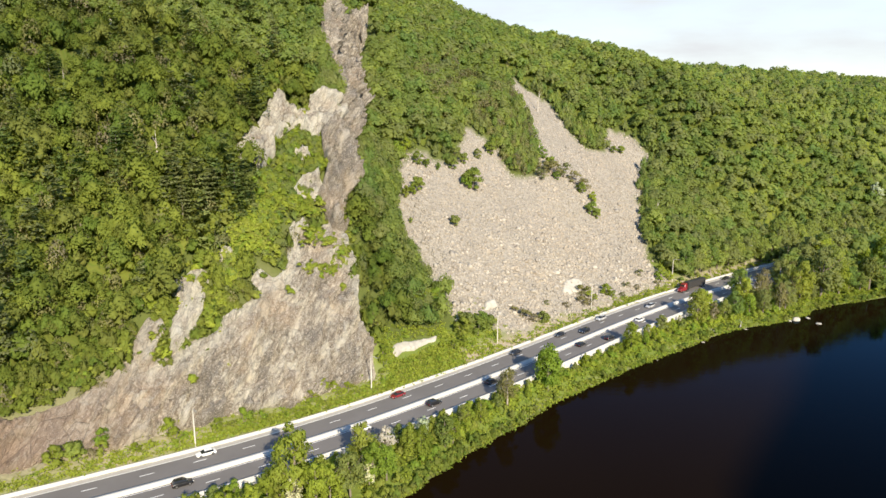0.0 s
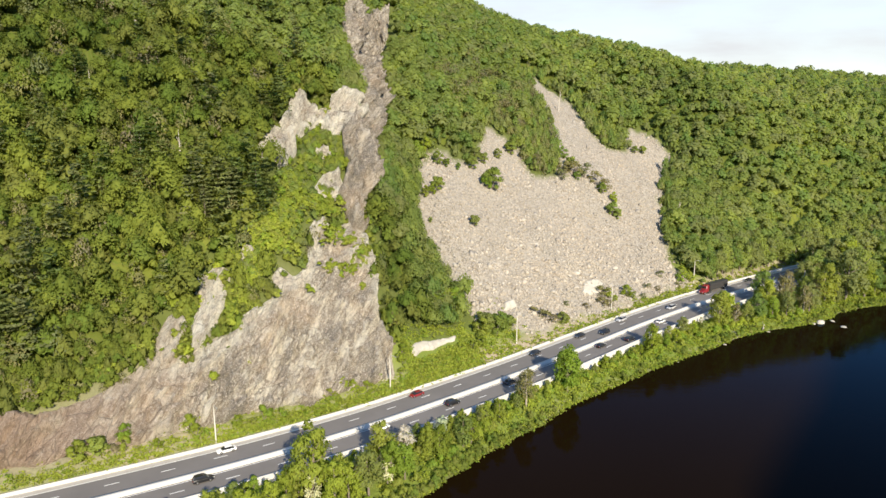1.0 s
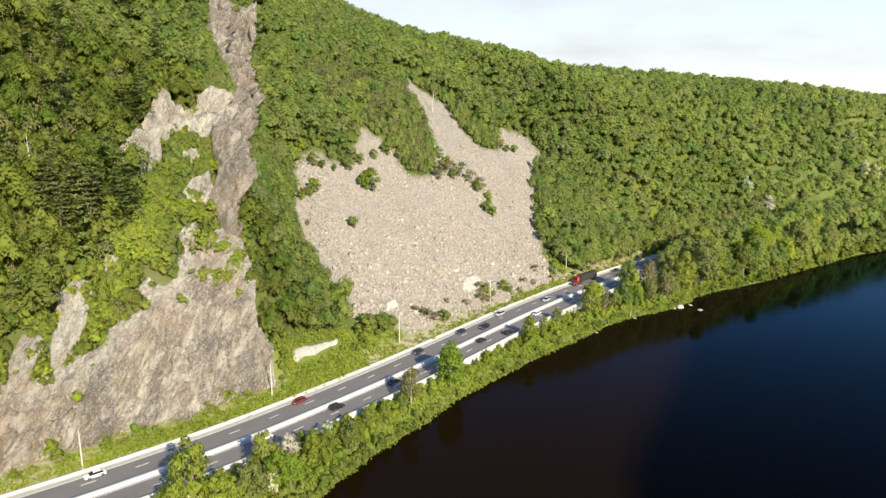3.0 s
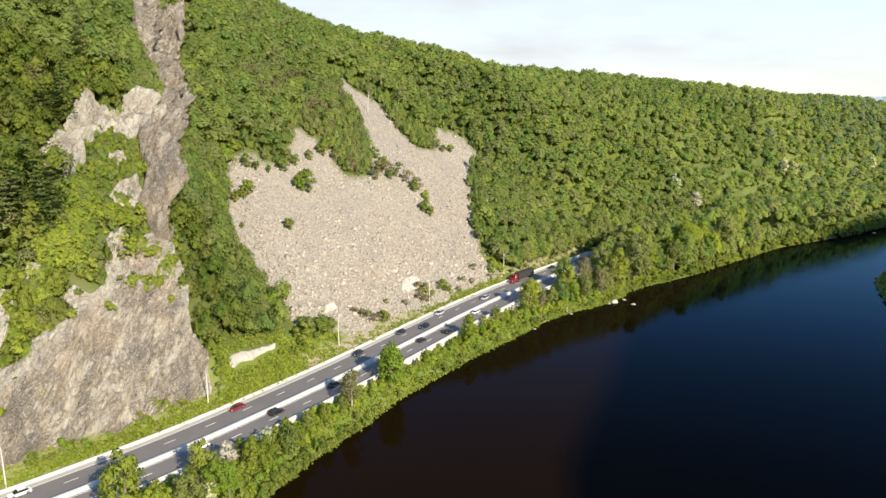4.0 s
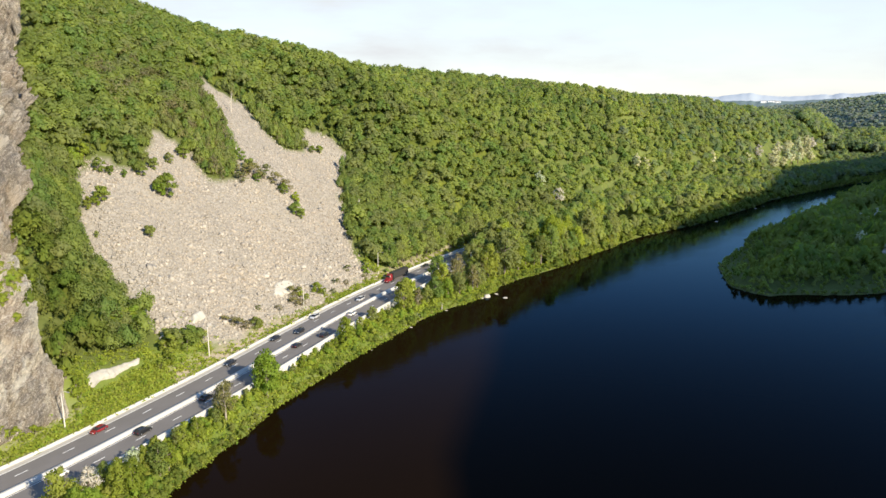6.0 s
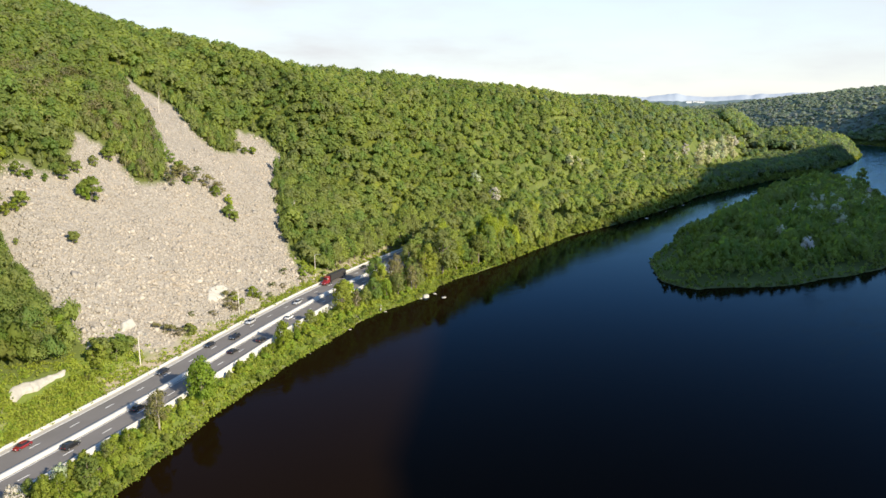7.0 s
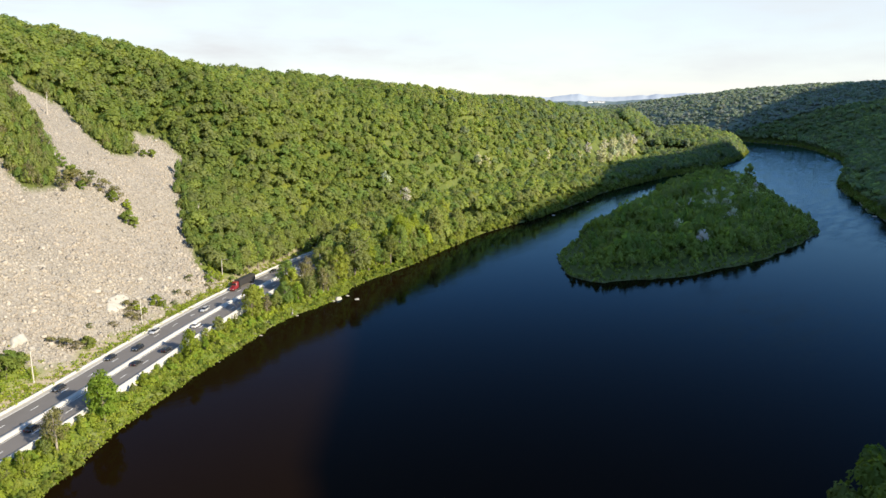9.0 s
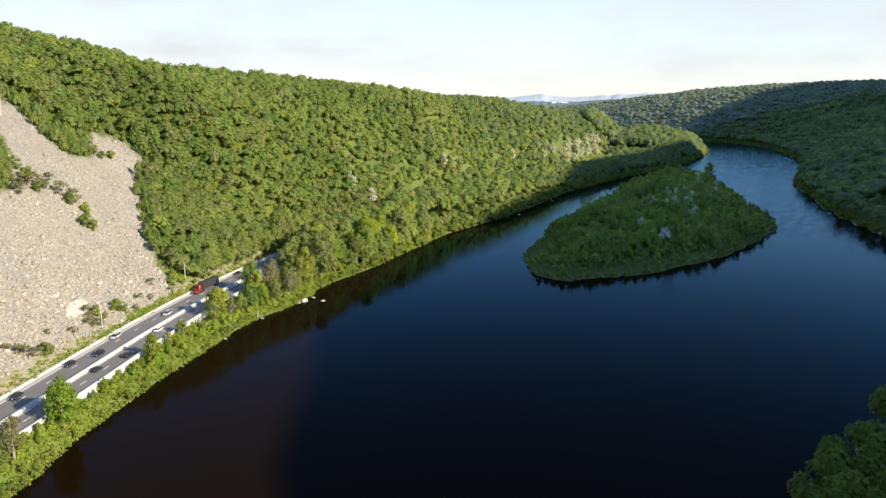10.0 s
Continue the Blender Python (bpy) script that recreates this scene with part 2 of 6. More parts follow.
def water_material():
    """Peaty river water: a dark brown body under a mirror surface, with small ripples and rougher riffles."""
    m = Mat("river_water", 1.0, 0.0)
    m.color(m.mix(m.noise(60, 3), (0.0066, 0.0034, 0.0011), (0.0088, 0.0048, 0.0017)))
    small, wide = m.noise(1.3, 3, m.stretched((1.0, 2.2, 1.0), (0, 0, -30))), m.noise(6.0, 3, m.stretched((1.0, 2.6, 1.0), (0, 0, -30)))
    riffle = m.attr("riffle")
    streak = m.ramp(m.noise(7, 7, m.stretched((0.40, 1.3, 1.0), (0, 0, -22)), 0.70, 0.6), (0.42, (0, 0, 0)), (0.60, (1, 1, 1)))
    amount = m.math("ADD", 0.025, m.math("MULTIPLY", riffle, m.math("ADD", 0.10, m.math("MULTIPLY", streak, 0.42))))
    n = m.nodes.new("ShaderNodeBump")
    n.inputs["Distance"].default_value = 0.5
    m.link(amount, n.inputs["Strength"])
    m.link(m.math("ADD", m.math("MULTIPLY", small, 0.5), wide), n.inputs["Height"])
    mirror = m.nodes.new("ShaderNodeBsdfGlossy")
    mirror.inputs["Color"].default_value = (0.35, 0.68, 1.0, 1)
    m.link(n.outputs["Normal"], mirror.inputs["Normal"])
    m.link(m.math("ADD", 0.03, m.math("MULTIPLY", m.math("MULTIPLY", riffle, streak), 0.13)), mirror.inputs["Roughness"])
    fresnel = m.nodes.new("ShaderNodeFresnel")
    fresnel.inputs["IOR"].default_value = 1.33
    gloss = m.math("MULTIPLY", m.math("POWER", fresnel.outputs["Fac"], 2.05), 1.70)
    mx = m.nodes.new("ShaderNodeMixShader")
    m.link(gloss, mx.inputs["Fac"])
    m.link(m.bsdf.outputs["BSDF"], mx.inputs[1])
    m.link(mirror.outputs["BSDF"], mx.inputs[2])
    m.link(mx.outputs["Shader"], m.nodes["Material Output"].inputs["Surface"])
    return m.mat


def asphalt_material():
    m = Mat("asphalt", 0.9, 0.25)
    m.color(m.mix(m.noise(7, 4), (0.125, 0.114, 0.106), (0.180, 0.166, 0.155))).bump(m.noise(0.05, 2), 0.01)
    return m.mat


def concrete_material(name, lo, hi):
    m = Mat(name, 0.85, 0.25)
    m.color(m.mix(m.noise(1.6, 6, m.stretched((1, 1, 0.4))), lo, hi)).bump(m.noise(0.2, 4), 0.02)
    return m.mat


PALE_ROCK = concrete_material("bleached_rock", (0.27, 0.25, 0.21), (0.50, 0.47, 0.41))
ROCK_PALE = rock_material("weathered_pale_rock", 2.15)
# the same bedded rock with a lower tone factor
ROCK_DARKER = rock_material("darker_slab_rock", 1.62)
STONE_PIECE = stone_material("loose_stone", True)
GROUND, ROCK, STONE, WATER, ASPHALT = ground_material(), rock_material(), stone_material(), water_material(), asphalt_material()
CONCRETE = concrete_material("pale_concrete", (0.365, 0.35, 0.325), (0.505, 0.49, 0.46))
GUTTER = concrete_material("worn_concrete_shoulder", (0.30, 0.275, 0.235), (0.44, 0.405, 0.355))
PAINT = plain("road_paint", (0.72, 0.71, 0.68), 0.7, 0.3, grain=0.12)
GALVANISED = plain("galvanised_steel", (0.52, 0.52, 0.50), 0.45, 0.5, 0.7, grain=0.12)
# bluish haze put into the base colour of the far ridges
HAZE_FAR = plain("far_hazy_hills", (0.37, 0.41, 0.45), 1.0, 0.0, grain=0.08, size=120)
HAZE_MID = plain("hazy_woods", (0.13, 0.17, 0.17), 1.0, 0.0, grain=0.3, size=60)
# ---- shape of the land: a runs along the valley, b across it, both in metres ----
CO, SI = math.cos(radians(30)), math.sin(radians(30))
ROAD_Z = 5.5


def to_xy(a, b):
    return a * CO - b * SI, a * SI + b * CO


def curve(pairs, soft=14.0):
    """A smooth curve b(a) through a few control pairs."""
    pa = np.array(pairs, float)
    aa = np.arange(pa[0, 0] - 60, pa[-1, 0] + 60, 4.0)
    bb = np.interp(aa, pa[:, 0], pa[:, 1])
    n = int(soft / 4)
    ker = np.hanning(2 * n + 3)
    bb = np.convolve(np.pad(bb, n + 1, mode="edge"), ker / ker.sum(), mode="valid")
    return lambda a: np.interp(a, aa, bb)


median = curve([(-400, 152), (0, 152), (31, 153), (60, 155.9), (76, 158.8), (96, 163), (119, 168), (148, 175.7), (183, 185.3), (224, 194.5),
                (270, 201.5), (320, 207), (400, 206), (520, 192), (640, 176), (760, 160), (900, 140), (1100, 128), (1500, 190), (2600, 420)], 24)
shore = curve([(-400, 118), (-100, 112), (0, 110), (40, 120), (68, 131), (88, 140), (110, 146), (122, 152), (160, 160), (208, 168), (225, 170.5), (262, 166),
               (282, 172), (325, 166), (357, 166), (428, 163), (510, 145), (611, 134), (659, 132), (816, 95), (951, 48), (1100, 26), (1240, 18),
               (1300, 40), (1400, 150), (1600, 330), (2200, 700), (5000, 2200)], 12)
far_shore = curve([(-400, 60), (0, 25), (100, 0), (150, -16), (200, -42), (300, -74), (400, -98), (515, -104), (610, -84), (803, -73), (1000, -98), (1120, -104),
                   (1300, -85), (1430, -55), (1510, 20), (1600, 110), (1800, 280), (2400, 620), (5000, 2050)], 24)
crest = curve([(-500, 330), (0, 300), (120, 266), (200, 262), (250, 221), (300, 165), (330, 123), (360, 98), (420, 96), (480, 91), (540, 92.5), (600, 90), (700, 79), (800, 76), (900, 69.5), (1000, 58), (1200, 47), (1600, 40), (2200, 22), (5000, 8)], 60)
crest_right = curve([(-500, 20), (0, 40), (300, 90), (600, 86), (900, 88), (1300, 97), (1800, 111), (2100, 110), (2400, 52), (3000, 15), (5000, 10)], 60)


def smooth(x, lo, hi):
    t = np.clip((x - lo) / (hi - lo), 0, 1)
    return t * t * (3 - 2 * t)


def fbm(x, y, seed=0, octaves=4, gain=0.5):
    """Cheap smooth value noise on arrays, about -1 to 1."""
    out, amp = np.zeros(np.broadcast(x, y).shape), 1.0
    for o in range(octaves):
        xs, ys = x * 2 ** o + 17.3 * o + seed * 7.1, y * 2 ** o - 9.7 * o + seed * 3.3
        xi, yi = np.floor(xs), np.floor(ys)
        fx, fy = xs - xi, ys - yi
        fx, fy = fx * fx * (3 - 2 * fx), fy * fy * (3 - 2 * fy)

        def h(i, j):
            v = np.sin(i * 127.1 + j * 311.7 + seed * 74.7) * 43758.5453
            return v - np.floor(v)
        v = (h(xi, yi) * (1 - fx) + h(xi + 1, yi) * fx) * (1 - fy) + (h(xi, yi + 1) * (1 - fx) + h(xi + 1, yi + 1) * fx) * fy
        out += amp * (2 * v - 1)
        amp *= gain
    return out


ISLAND = [(337, 66), (345, 82), (371, 94), (402, 99), (470, 102), (560, 94), (650, 87), (740, 81), (835, 69), (848, 40),
          (815, 5), (720, -12), (627, -27), (560, -40), (524, -39), (456, -19), (400, 6), (353, 41)]


def inside(poly, x, y):
    """Which points lie inside a polygon."""
    p = np.array(poly, float)
    hit = np.zeros(np.broadcast(x, y).shape, bool)
    for (x0, y0), (x1, y1) in zip(p, np.roll(p, -1, 0)):
        if y0 != y1:
            hit ^= ((y0 > y) != (y1 > y)) & (x < (x1 - x0) * (y - y0) / (y1 - y0) + x0)
    return hit


def depth_in(poly, x, y):
    """How many metres a point lies inside a polygon (negative outside)."""
    p = np.array(poly, float)
    best = np.full(np.broadcast(x, y).shape, 1e9)
    for (x0, y0), (x1, y1) in zip(p, np.roll(p, -1, 0)):
        vx, vy = x1 - x0, y1 - y0
        t = np.clip(((x - x0) * vx + (y - y0) * vy) / (vx * vx + vy * vy), 0, 1)
        best = np.minimum(best, np.hypot(x - x0 - t * vx, y - y0 - t * vy))
    return np.where(inside(poly, x, y), best, -best)


def island_depth(a, b):
    """Metres inside the island's wavy shore."""
    out = np.full(np.broadcast(a, b).shape, -99.0)
    near = (np.abs(a - 590) < 300) & (np.abs(b - 35) < 110)
    if near.any():
        out[near] = depth_in(ISLAND, a[near], b[near]) + 2.5 * fbm(a[near] / 18, b[near] / 18, 5, 2)
    return out


def mountain_foot(a):
    return median(a) + 11.5


def hill(a, d):
    """Height of the mountain above the road, d metres uphill of its foot."""
    zc = crest(a)
    dd = np.clip(d, 0, None)
    rib = a - 0.33 * dd
    left = 1 - smooth(rib, 72, 96)
    base = zc * np.tanh(0.70 * dd / zc)
    knee = (1.06 * dd) / (1 + (1.06 * dd / zc) ** 4) ** 0.25  # a straight slope up to a level crest
    base = base + (knee - base) * smooth(a, 285, 365)
    # the bare rock rises steeply from the road, then leans back under the wood
    steep = np.where(dd < 70, 1.12 * dd - 0.0032 * dd ** 2, 62.7 + (dd - 70) * 0.672)
    steep = np.minimum(steep, zc * 0.9 + 0.1 * dd)
    z = base * (1 - left) + steep * left
    # the gully beside the rib
    z = z - 6 * np.exp(-((rib - 98) / 11) ** 2) * smooth(dd, 4, 30)
    z = z + 6 * np.exp(-((rib - 73) / 7) ** 2) * smooth(dd, 45, 100)
    return z


def height(a, b):
    a, b = np.broadcast_arrays(np.asarray(a, float), np.asarray(b, float))
    s, fs, foot, m = shore(a), far_shore(a), mountain_foot(a), median(a)
    edge = m - 7.6
    # left bank: shore, grassy bank, road bench, mountain
    bank = -1.2 + 3.0 * smooth(b, s - 3, s + 4) + (1.5 + 1.4 * (1 - smooth(a, 110, 135))) * smooth(b, s + 1, np.maximum(edge - 3, s + 4))
    z = bank + (ROAD_Z - 0.4 - bank) * (b >= edge)
    d = b - foot
    up = hill(a, d) + 2.2 * fbm(a / 45, b / 45, 1, 3) * smooth(d, 15, 60)
    z = np.where(d > 0, ROAD_Z - 0.4 + up, z)
    # the wooded knoll at the far point
    z = z + 19 * np.exp(-((a - 1180) / 130) ** 2 - ((b - 105) / 62) ** 2) * smooth(b, s, s + 25)
    # right bank and its hills
    e = fs - b
    zr = crest_right(a)
    right = -1.2 + 3.2 * smooth(e, -3, 10) + zr * np.tanh((0.42 - 0.08 * smooth(a, 1200, 1600)) * np.clip(e - 12, 0, None) / zr) + 2.5 * fbm(a / 60, b / 60, 2, 3) * smooth(e, 20, 80)
    # the great mountain behind, across the river, which shades the valley floor in the evening; unseen, its skyline
    # fitted to that shade
    x, y = to_xy(a, b)
    q, t = x * 0.940 + y * 0.342, x * 0.342 - y * 0.940
    reach = np.interp(q, [-400, 0, 60, 114, 204, 366, 467, 617, 680, 766, 850, 950, 1080, 1115, 1300, 1600, 2300, 3200],
                      [-440, -60, 50, 115, 181, 228, 232, 248, 278, 300, 298, 284, 268, 200, 225, 400, 390, -100])
    right = np.maximum(right, np.clip(0.5095 * (450 + reach) - 8, 0, None) * smooth(t, 120, 450) * (1 - smooth(t, 520, 1500)))
    mid = (s + fs) / 2
    z = np.where(b < mid, right, z)
    # river bed and island
    z = np.where((b < s - 3) & (b > fs + 3), -1.2 - 1.5 * smooth(np.minimum(s - b, b - fs), 3, 25), z)
    isl = island_depth(a, b)
    z = np.where(isl > -8, np.maximum(z, -1.4 + 3.4 * smooth(isl, -7, 7)), z)
    return z


# ---- building helpers ----
def mesh_object(name, verts, faces, material, parent=None, label="", attrs=None, smooth_faces=False, normals=None):
    """A mesh object from arrays; faces is an (n, 3) or (n, 4) array; attrs are floats for each vertex."""
    verts, faces = np.asarray(verts, np.float32), np.asarray(faces, np.int32)
    me = bpy.data.meshes.new(name)
    n, k = faces.shape
    me.vertices.add(len(verts))
    me.vertices.foreach_set("co", verts.ravel())
    me.loops.add(n * k)
    me.loops.foreach_set("vertex_index", faces.ravel())
    me.polygons.add(n)
    me.polygons.foreach_set("loop_start", np.arange(n, dtype=np.int32) * k)
    if smooth_faces:
        me.polygons.foreach_set("use_smooth", np.ones(n, dtype=bool))
    for key, values in (attrs or {}).items():
        me.attributes.new(key, "FLOAT", "POINT").data.foreach_set("value", np.asarray(values, np.float32))
    me.update(calc_edges=True)
    if normals is not None:
        me.polygons.foreach_set("use_smooth", np.ones(n, dtype=bool))
        me.normals_split_custom_set_from_vertices(np.asarray(normals, np.float32))
    me.materials.append(material)
    ob = new(name, me)
    if parent is not None:
        ob.parent = parent
    if label:
        ob["label"] = label
    return ob


def part(name, bm, material, parent, label=""):
    """Links a bmesh as one mesh object under a thing or a part."""
    me = bpy.data.meshes.new(name)
    bm.to_mesh(me)
    bm.free()
    me.materials.append(material)
    ob = new(name, me)
    ob.parent = parent
    if label:
        ob["label"] = label
    return ob


def grid_faces(n, m):
    i = np.arange(n * m).reshape(n, m)
    return np.stack([i[:-1, :-1], i[1:, :-1], i[1:, 1:], i[:-1, 1:]], -1).reshape(-1, 4)


# outlines on the slope: along the valley, and uphill of the mountain's foot
SCREE = [(118, 16), (116, 40), (120, 62), (137, 90), (146, 87), (158, 78), (172, 88), (184, 97), (194, 86), (190, 71), (196, 65), (202, 64), (213, 72), (220, 82),
         (228, 95), (236, 109), (250, 150), (254, 134), (264, 120), (254, 95), (256, 79), (271, 77), (280, 92), (295, 91), (300, 72),
         (268, 51), (245, 27), (234, 14), (238, 3), (180, 4), (132, 6)]
ROCK_FACE = [(-140, 3), (-140, 12), (-60, 12), (-11.8, 12.5), (-3, 12.6), (5.3, 14), (11, 15.8), (15.3, 18), (19.4, 17), (25.3, 17.3), (32.2, 20), (38.2, 20.6), (40, 23.4), (44.6, 24.4), (49, 26.2), (51.2, 31.4),
             (54.6, 33.6), (56.4, 29.8), (60.3, 31.5), (64.6, 36.4), (67.7, 43.6), (72.6, 45.8), (76.5, 42.6), (83.9, 46), (86.5, 42), (84.6, 34.7), (84.5, 29.2), (82.3, 23.4), (81.2, 16.3), (81, 10.4), (79, 4), (40, 4)]
ROCK_RIB = [(81, 41), (80, 53), (85, 57), (89, 63), (90.5, 70), (94, 76), (99.5, 83), (106.5, 91), (112, 104), (115.5, 114.6), (110, 113.3), (113.5, 128), (124, 150), (136, 170), (142, 190),
            (186, 214), (177, 199), (165, 177), (153, 168), (145, 149), (138, 130), (125.5, 108), (110, 88), (105, 77), (101.5, 66.5), (94.5, 55), (90, 50.7), (88, 42)]
OUTCROP = [(57.3, 71.3), (62.7, 79.5), (69.3, 83.5), (75.1, 89.5), (81.5, 100), (86.4, 101.5), (88, 96), (90, 92), (97, 92), (102.7, 90.8), (105.6, 87), (98.2, 76.2), (90.9, 76), (89.9, 82.1), (88.1, 86), (82.7, 83), (77.8, 80), (73.4, 76.9), (72, 70), (66.3, 65), (62.5, 62.4), (64, 67), (59.9, 68.6)]
LOW_CRAGS = [[(72.9, 55.9), (78.5, 60.2), (84.4, 61.3), (85.7, 56.3), (81.1, 52.6), (76.2, 53.3)], [(42, 35.5), (43.5, 39), (46.5, 39), (46.6, 35.5)],
             [(24.6, 17.4), (25.4, 21.5), (28.3, 25.4), (31.0, 28.6), (29.0, 32.2), (33.1, 34.2), (36.6, 35.9), (38.8, 33.3), (37.8, 29.4), (36.1, 25.2), (32.2, 21.6), (28.2, 18.2)], [(15.8, 17.3), (17.6, 22.1), (20.4, 25.0), (24.0, 25.4), (25.2, 22.9), (22.6, 20.0), (20.5, 16.8), (18.5, 15.4)], [(80, 72.4), (86.2, 71), (84, 67.4), (79, 68.4)]]
SCRUBLAND = [(46, 33), (58, 31), (66, 39), (80, 46), (92, 56), (97, 74), (90, 80), (80, 79), (72, 70), (60, 58), (50, 47)]  # open bushy ledges between the crags
PALE_CUTS = [[(87.7, 9.6), (89.5, 11.4), (91.7, 11.9), (95, 13.4), (101.4, 14), (107.4, 12.6), (106, 11.2), (101, 11.4), (96.7, 10.2), (92, 9.9), (89, 8.4)], [(172.7, 12.8), (175, 14.8), (178.2, 15.4), (183.3, 15), (185.8, 12.8), (181.5, 10.4), (174.5, 11)], [(131, 15), (133, 18), (138, 18), (138, 15)]]


def on_slope(a, d):
    b = mountain_foot(a) + d
    x, y = to_xy(a, b)
    return x, y, height(a, b)


# ---- ground, one sheet to the horizon ----
def spaced(stops):
    """Grid lines: (start, step) pairs, to the last start."""
    return np.concatenate([np.arange(s, e, k) for (s, k), (e, _) in zip(stops, stops[1:])])


ga = spaced([(-2400, 120), (-1200, 40), (-600, 20), (-200, 6), (-40, 4), (330, 6), (900, 10), (1700, 40), (2600, 100), (4700, 1)])
gb = spaced([(-2800, 100), (-1000, 25), (-140, 6), (100, 2.6), (200, 4), (350, 8), (700, 30), (1200, 100), (3600, 1)])
A2, B2 = np.meshgrid(ga, gb, indexing="ij")
Z2 = height(A2, B2)
X2, Y2 = to_xy(A2, B2)
D2 = B2 - mountain_foot(A2)
for o in (ROCK_FACE, ROCK_RIB, OUTCROP):  # the soil stops under the bare rock
    Z2 = Z2 - 6.0 * smooth(depth_in(o, A2, D2), 0.3, 5.0)
m_scree = inside(SCREE, A2, D2 + 2 * fbm(A2 / 6, B2 / 6, 8, 2)).astype(float)
m_grass = smooth(B2, shore(A2) - 2, shore(A2) + 2) * (1 - smooth(B2, mountain_foot(A2) + 10, mountain_foot(A2) + 16)) * (1 - smooth(A2, 380, 480)) * np.where((A2 < 30) & (D2 > 2), 0.2, 1.0)
near_rock = (np.abs(A2) < 200) & (D2 > 0) & (D2 < 60)
m_dirt = np.clip(smooth(D2, -4, 0) * (1 - smooth(D2, 3, 7)) * (A2 < 330) * np.where((A2 > 22) & (A2 < 112), 0.25, np.where(A2 <= 22, 0.40, 1.0)) + (B2 > shore(A2) - 3.5) * (B2 < shore(A2) + 0.3 + 1.2 * fbm(A2 / 7, B2 / 7, 9, 2)) * np.where(A2 > 330, 0.16, 0.38)
                 + 0.15 * (island_depth(A2, B2) > -5) * (island_depth(A2, B2) < 1.6) + (B2 < far_shore(A2) + 2) * (B2 > far_shore(A2) - 1.5) + np.where(A2 < 30, 0.35, 0.12) * near_rock * (depth_in(ROCK_FACE, A2, D2) + 3 * fbm(A2 / 4, B2 / 4, 6, 2) > -2), 0, 1)
ground = tagged(mesh_object("ground", np.stack([X2, Y2, Z2], -1).reshape(-1, 3), grid_faces(len(ga), len(gb)), GROUND, smooth_faces=True,
                   attrs={"scree": m_scree.ravel(), "grass": m_grass.ravel(), "dirt": m_dirt.ravel()}),
       "wooded valley ground with grassy river bank and pale scree", "ground", kind="structure")

# ---- river ----
wa = spaced([(-2400, 200), (-400, 40), (200, 12), (1700, 60), (4700, 1)])
wb = spaced([(-1000, 100), (-240, 8), (260, 40), (2600, 1)])
WA, WB = np.meshgrid(wa, wb, indexing="ij")
WX, WY = to_xy(WA, WB)
riffle = smooth(WA, 380, 620) * (1 - smooth(WB, 20, 70)) * (1 - 0.5 * smooth(WA, 1100, 1500)) + 0.8 * np.exp(-((WA - 300) / 60) ** 2 - ((WB + 10) / 40) ** 2) + 0.12 * smooth(WA, 150, 500)
tagged(mesh_object("water", np.stack([WX, WY, 0 * WX], -1).reshape(-1, 3), grid_faces(len(wa), len(wb)), WATER, attrs={"riffle": riffle.ravel()}),
       "dark peaty river water with faint riffles", "river", kind="structure")


# ---- rock faces ----
def blocks(u, w, seed):
    """Broken rock: each cell of an uneven mosaic stands at its own height and lean; -1 to 1."""
    iu, iw = np.floor(u), np.floor(w)
    best, out = np.full(u.shape, 9.0), np.zeros(u.shape)
    for du in (-1, 0, 1):
        for dw in (-1, 0, 1):
            cu, cw = iu + du, iw + dw
            h = [np.sin(cu * k + cw * m + seed * 1.7) * 43758.5453 for k, m in ((127.1, 311.7), (269.5, 183.3), (419.2, 371.9), (57.3, 97.1))]
            h = [v - np.floor(v) for v in h]
            ru, rw = u - cu - h[0], w - cw - h[1]
            r = ru * ru + rw * rw
            out = np.where(r < best, (h[2] * 2 - 1) + (h[3] - 0.5) * ru + (h[0] - 0.5) * rw, out)
            best = np.minimum(best, r)
    return out


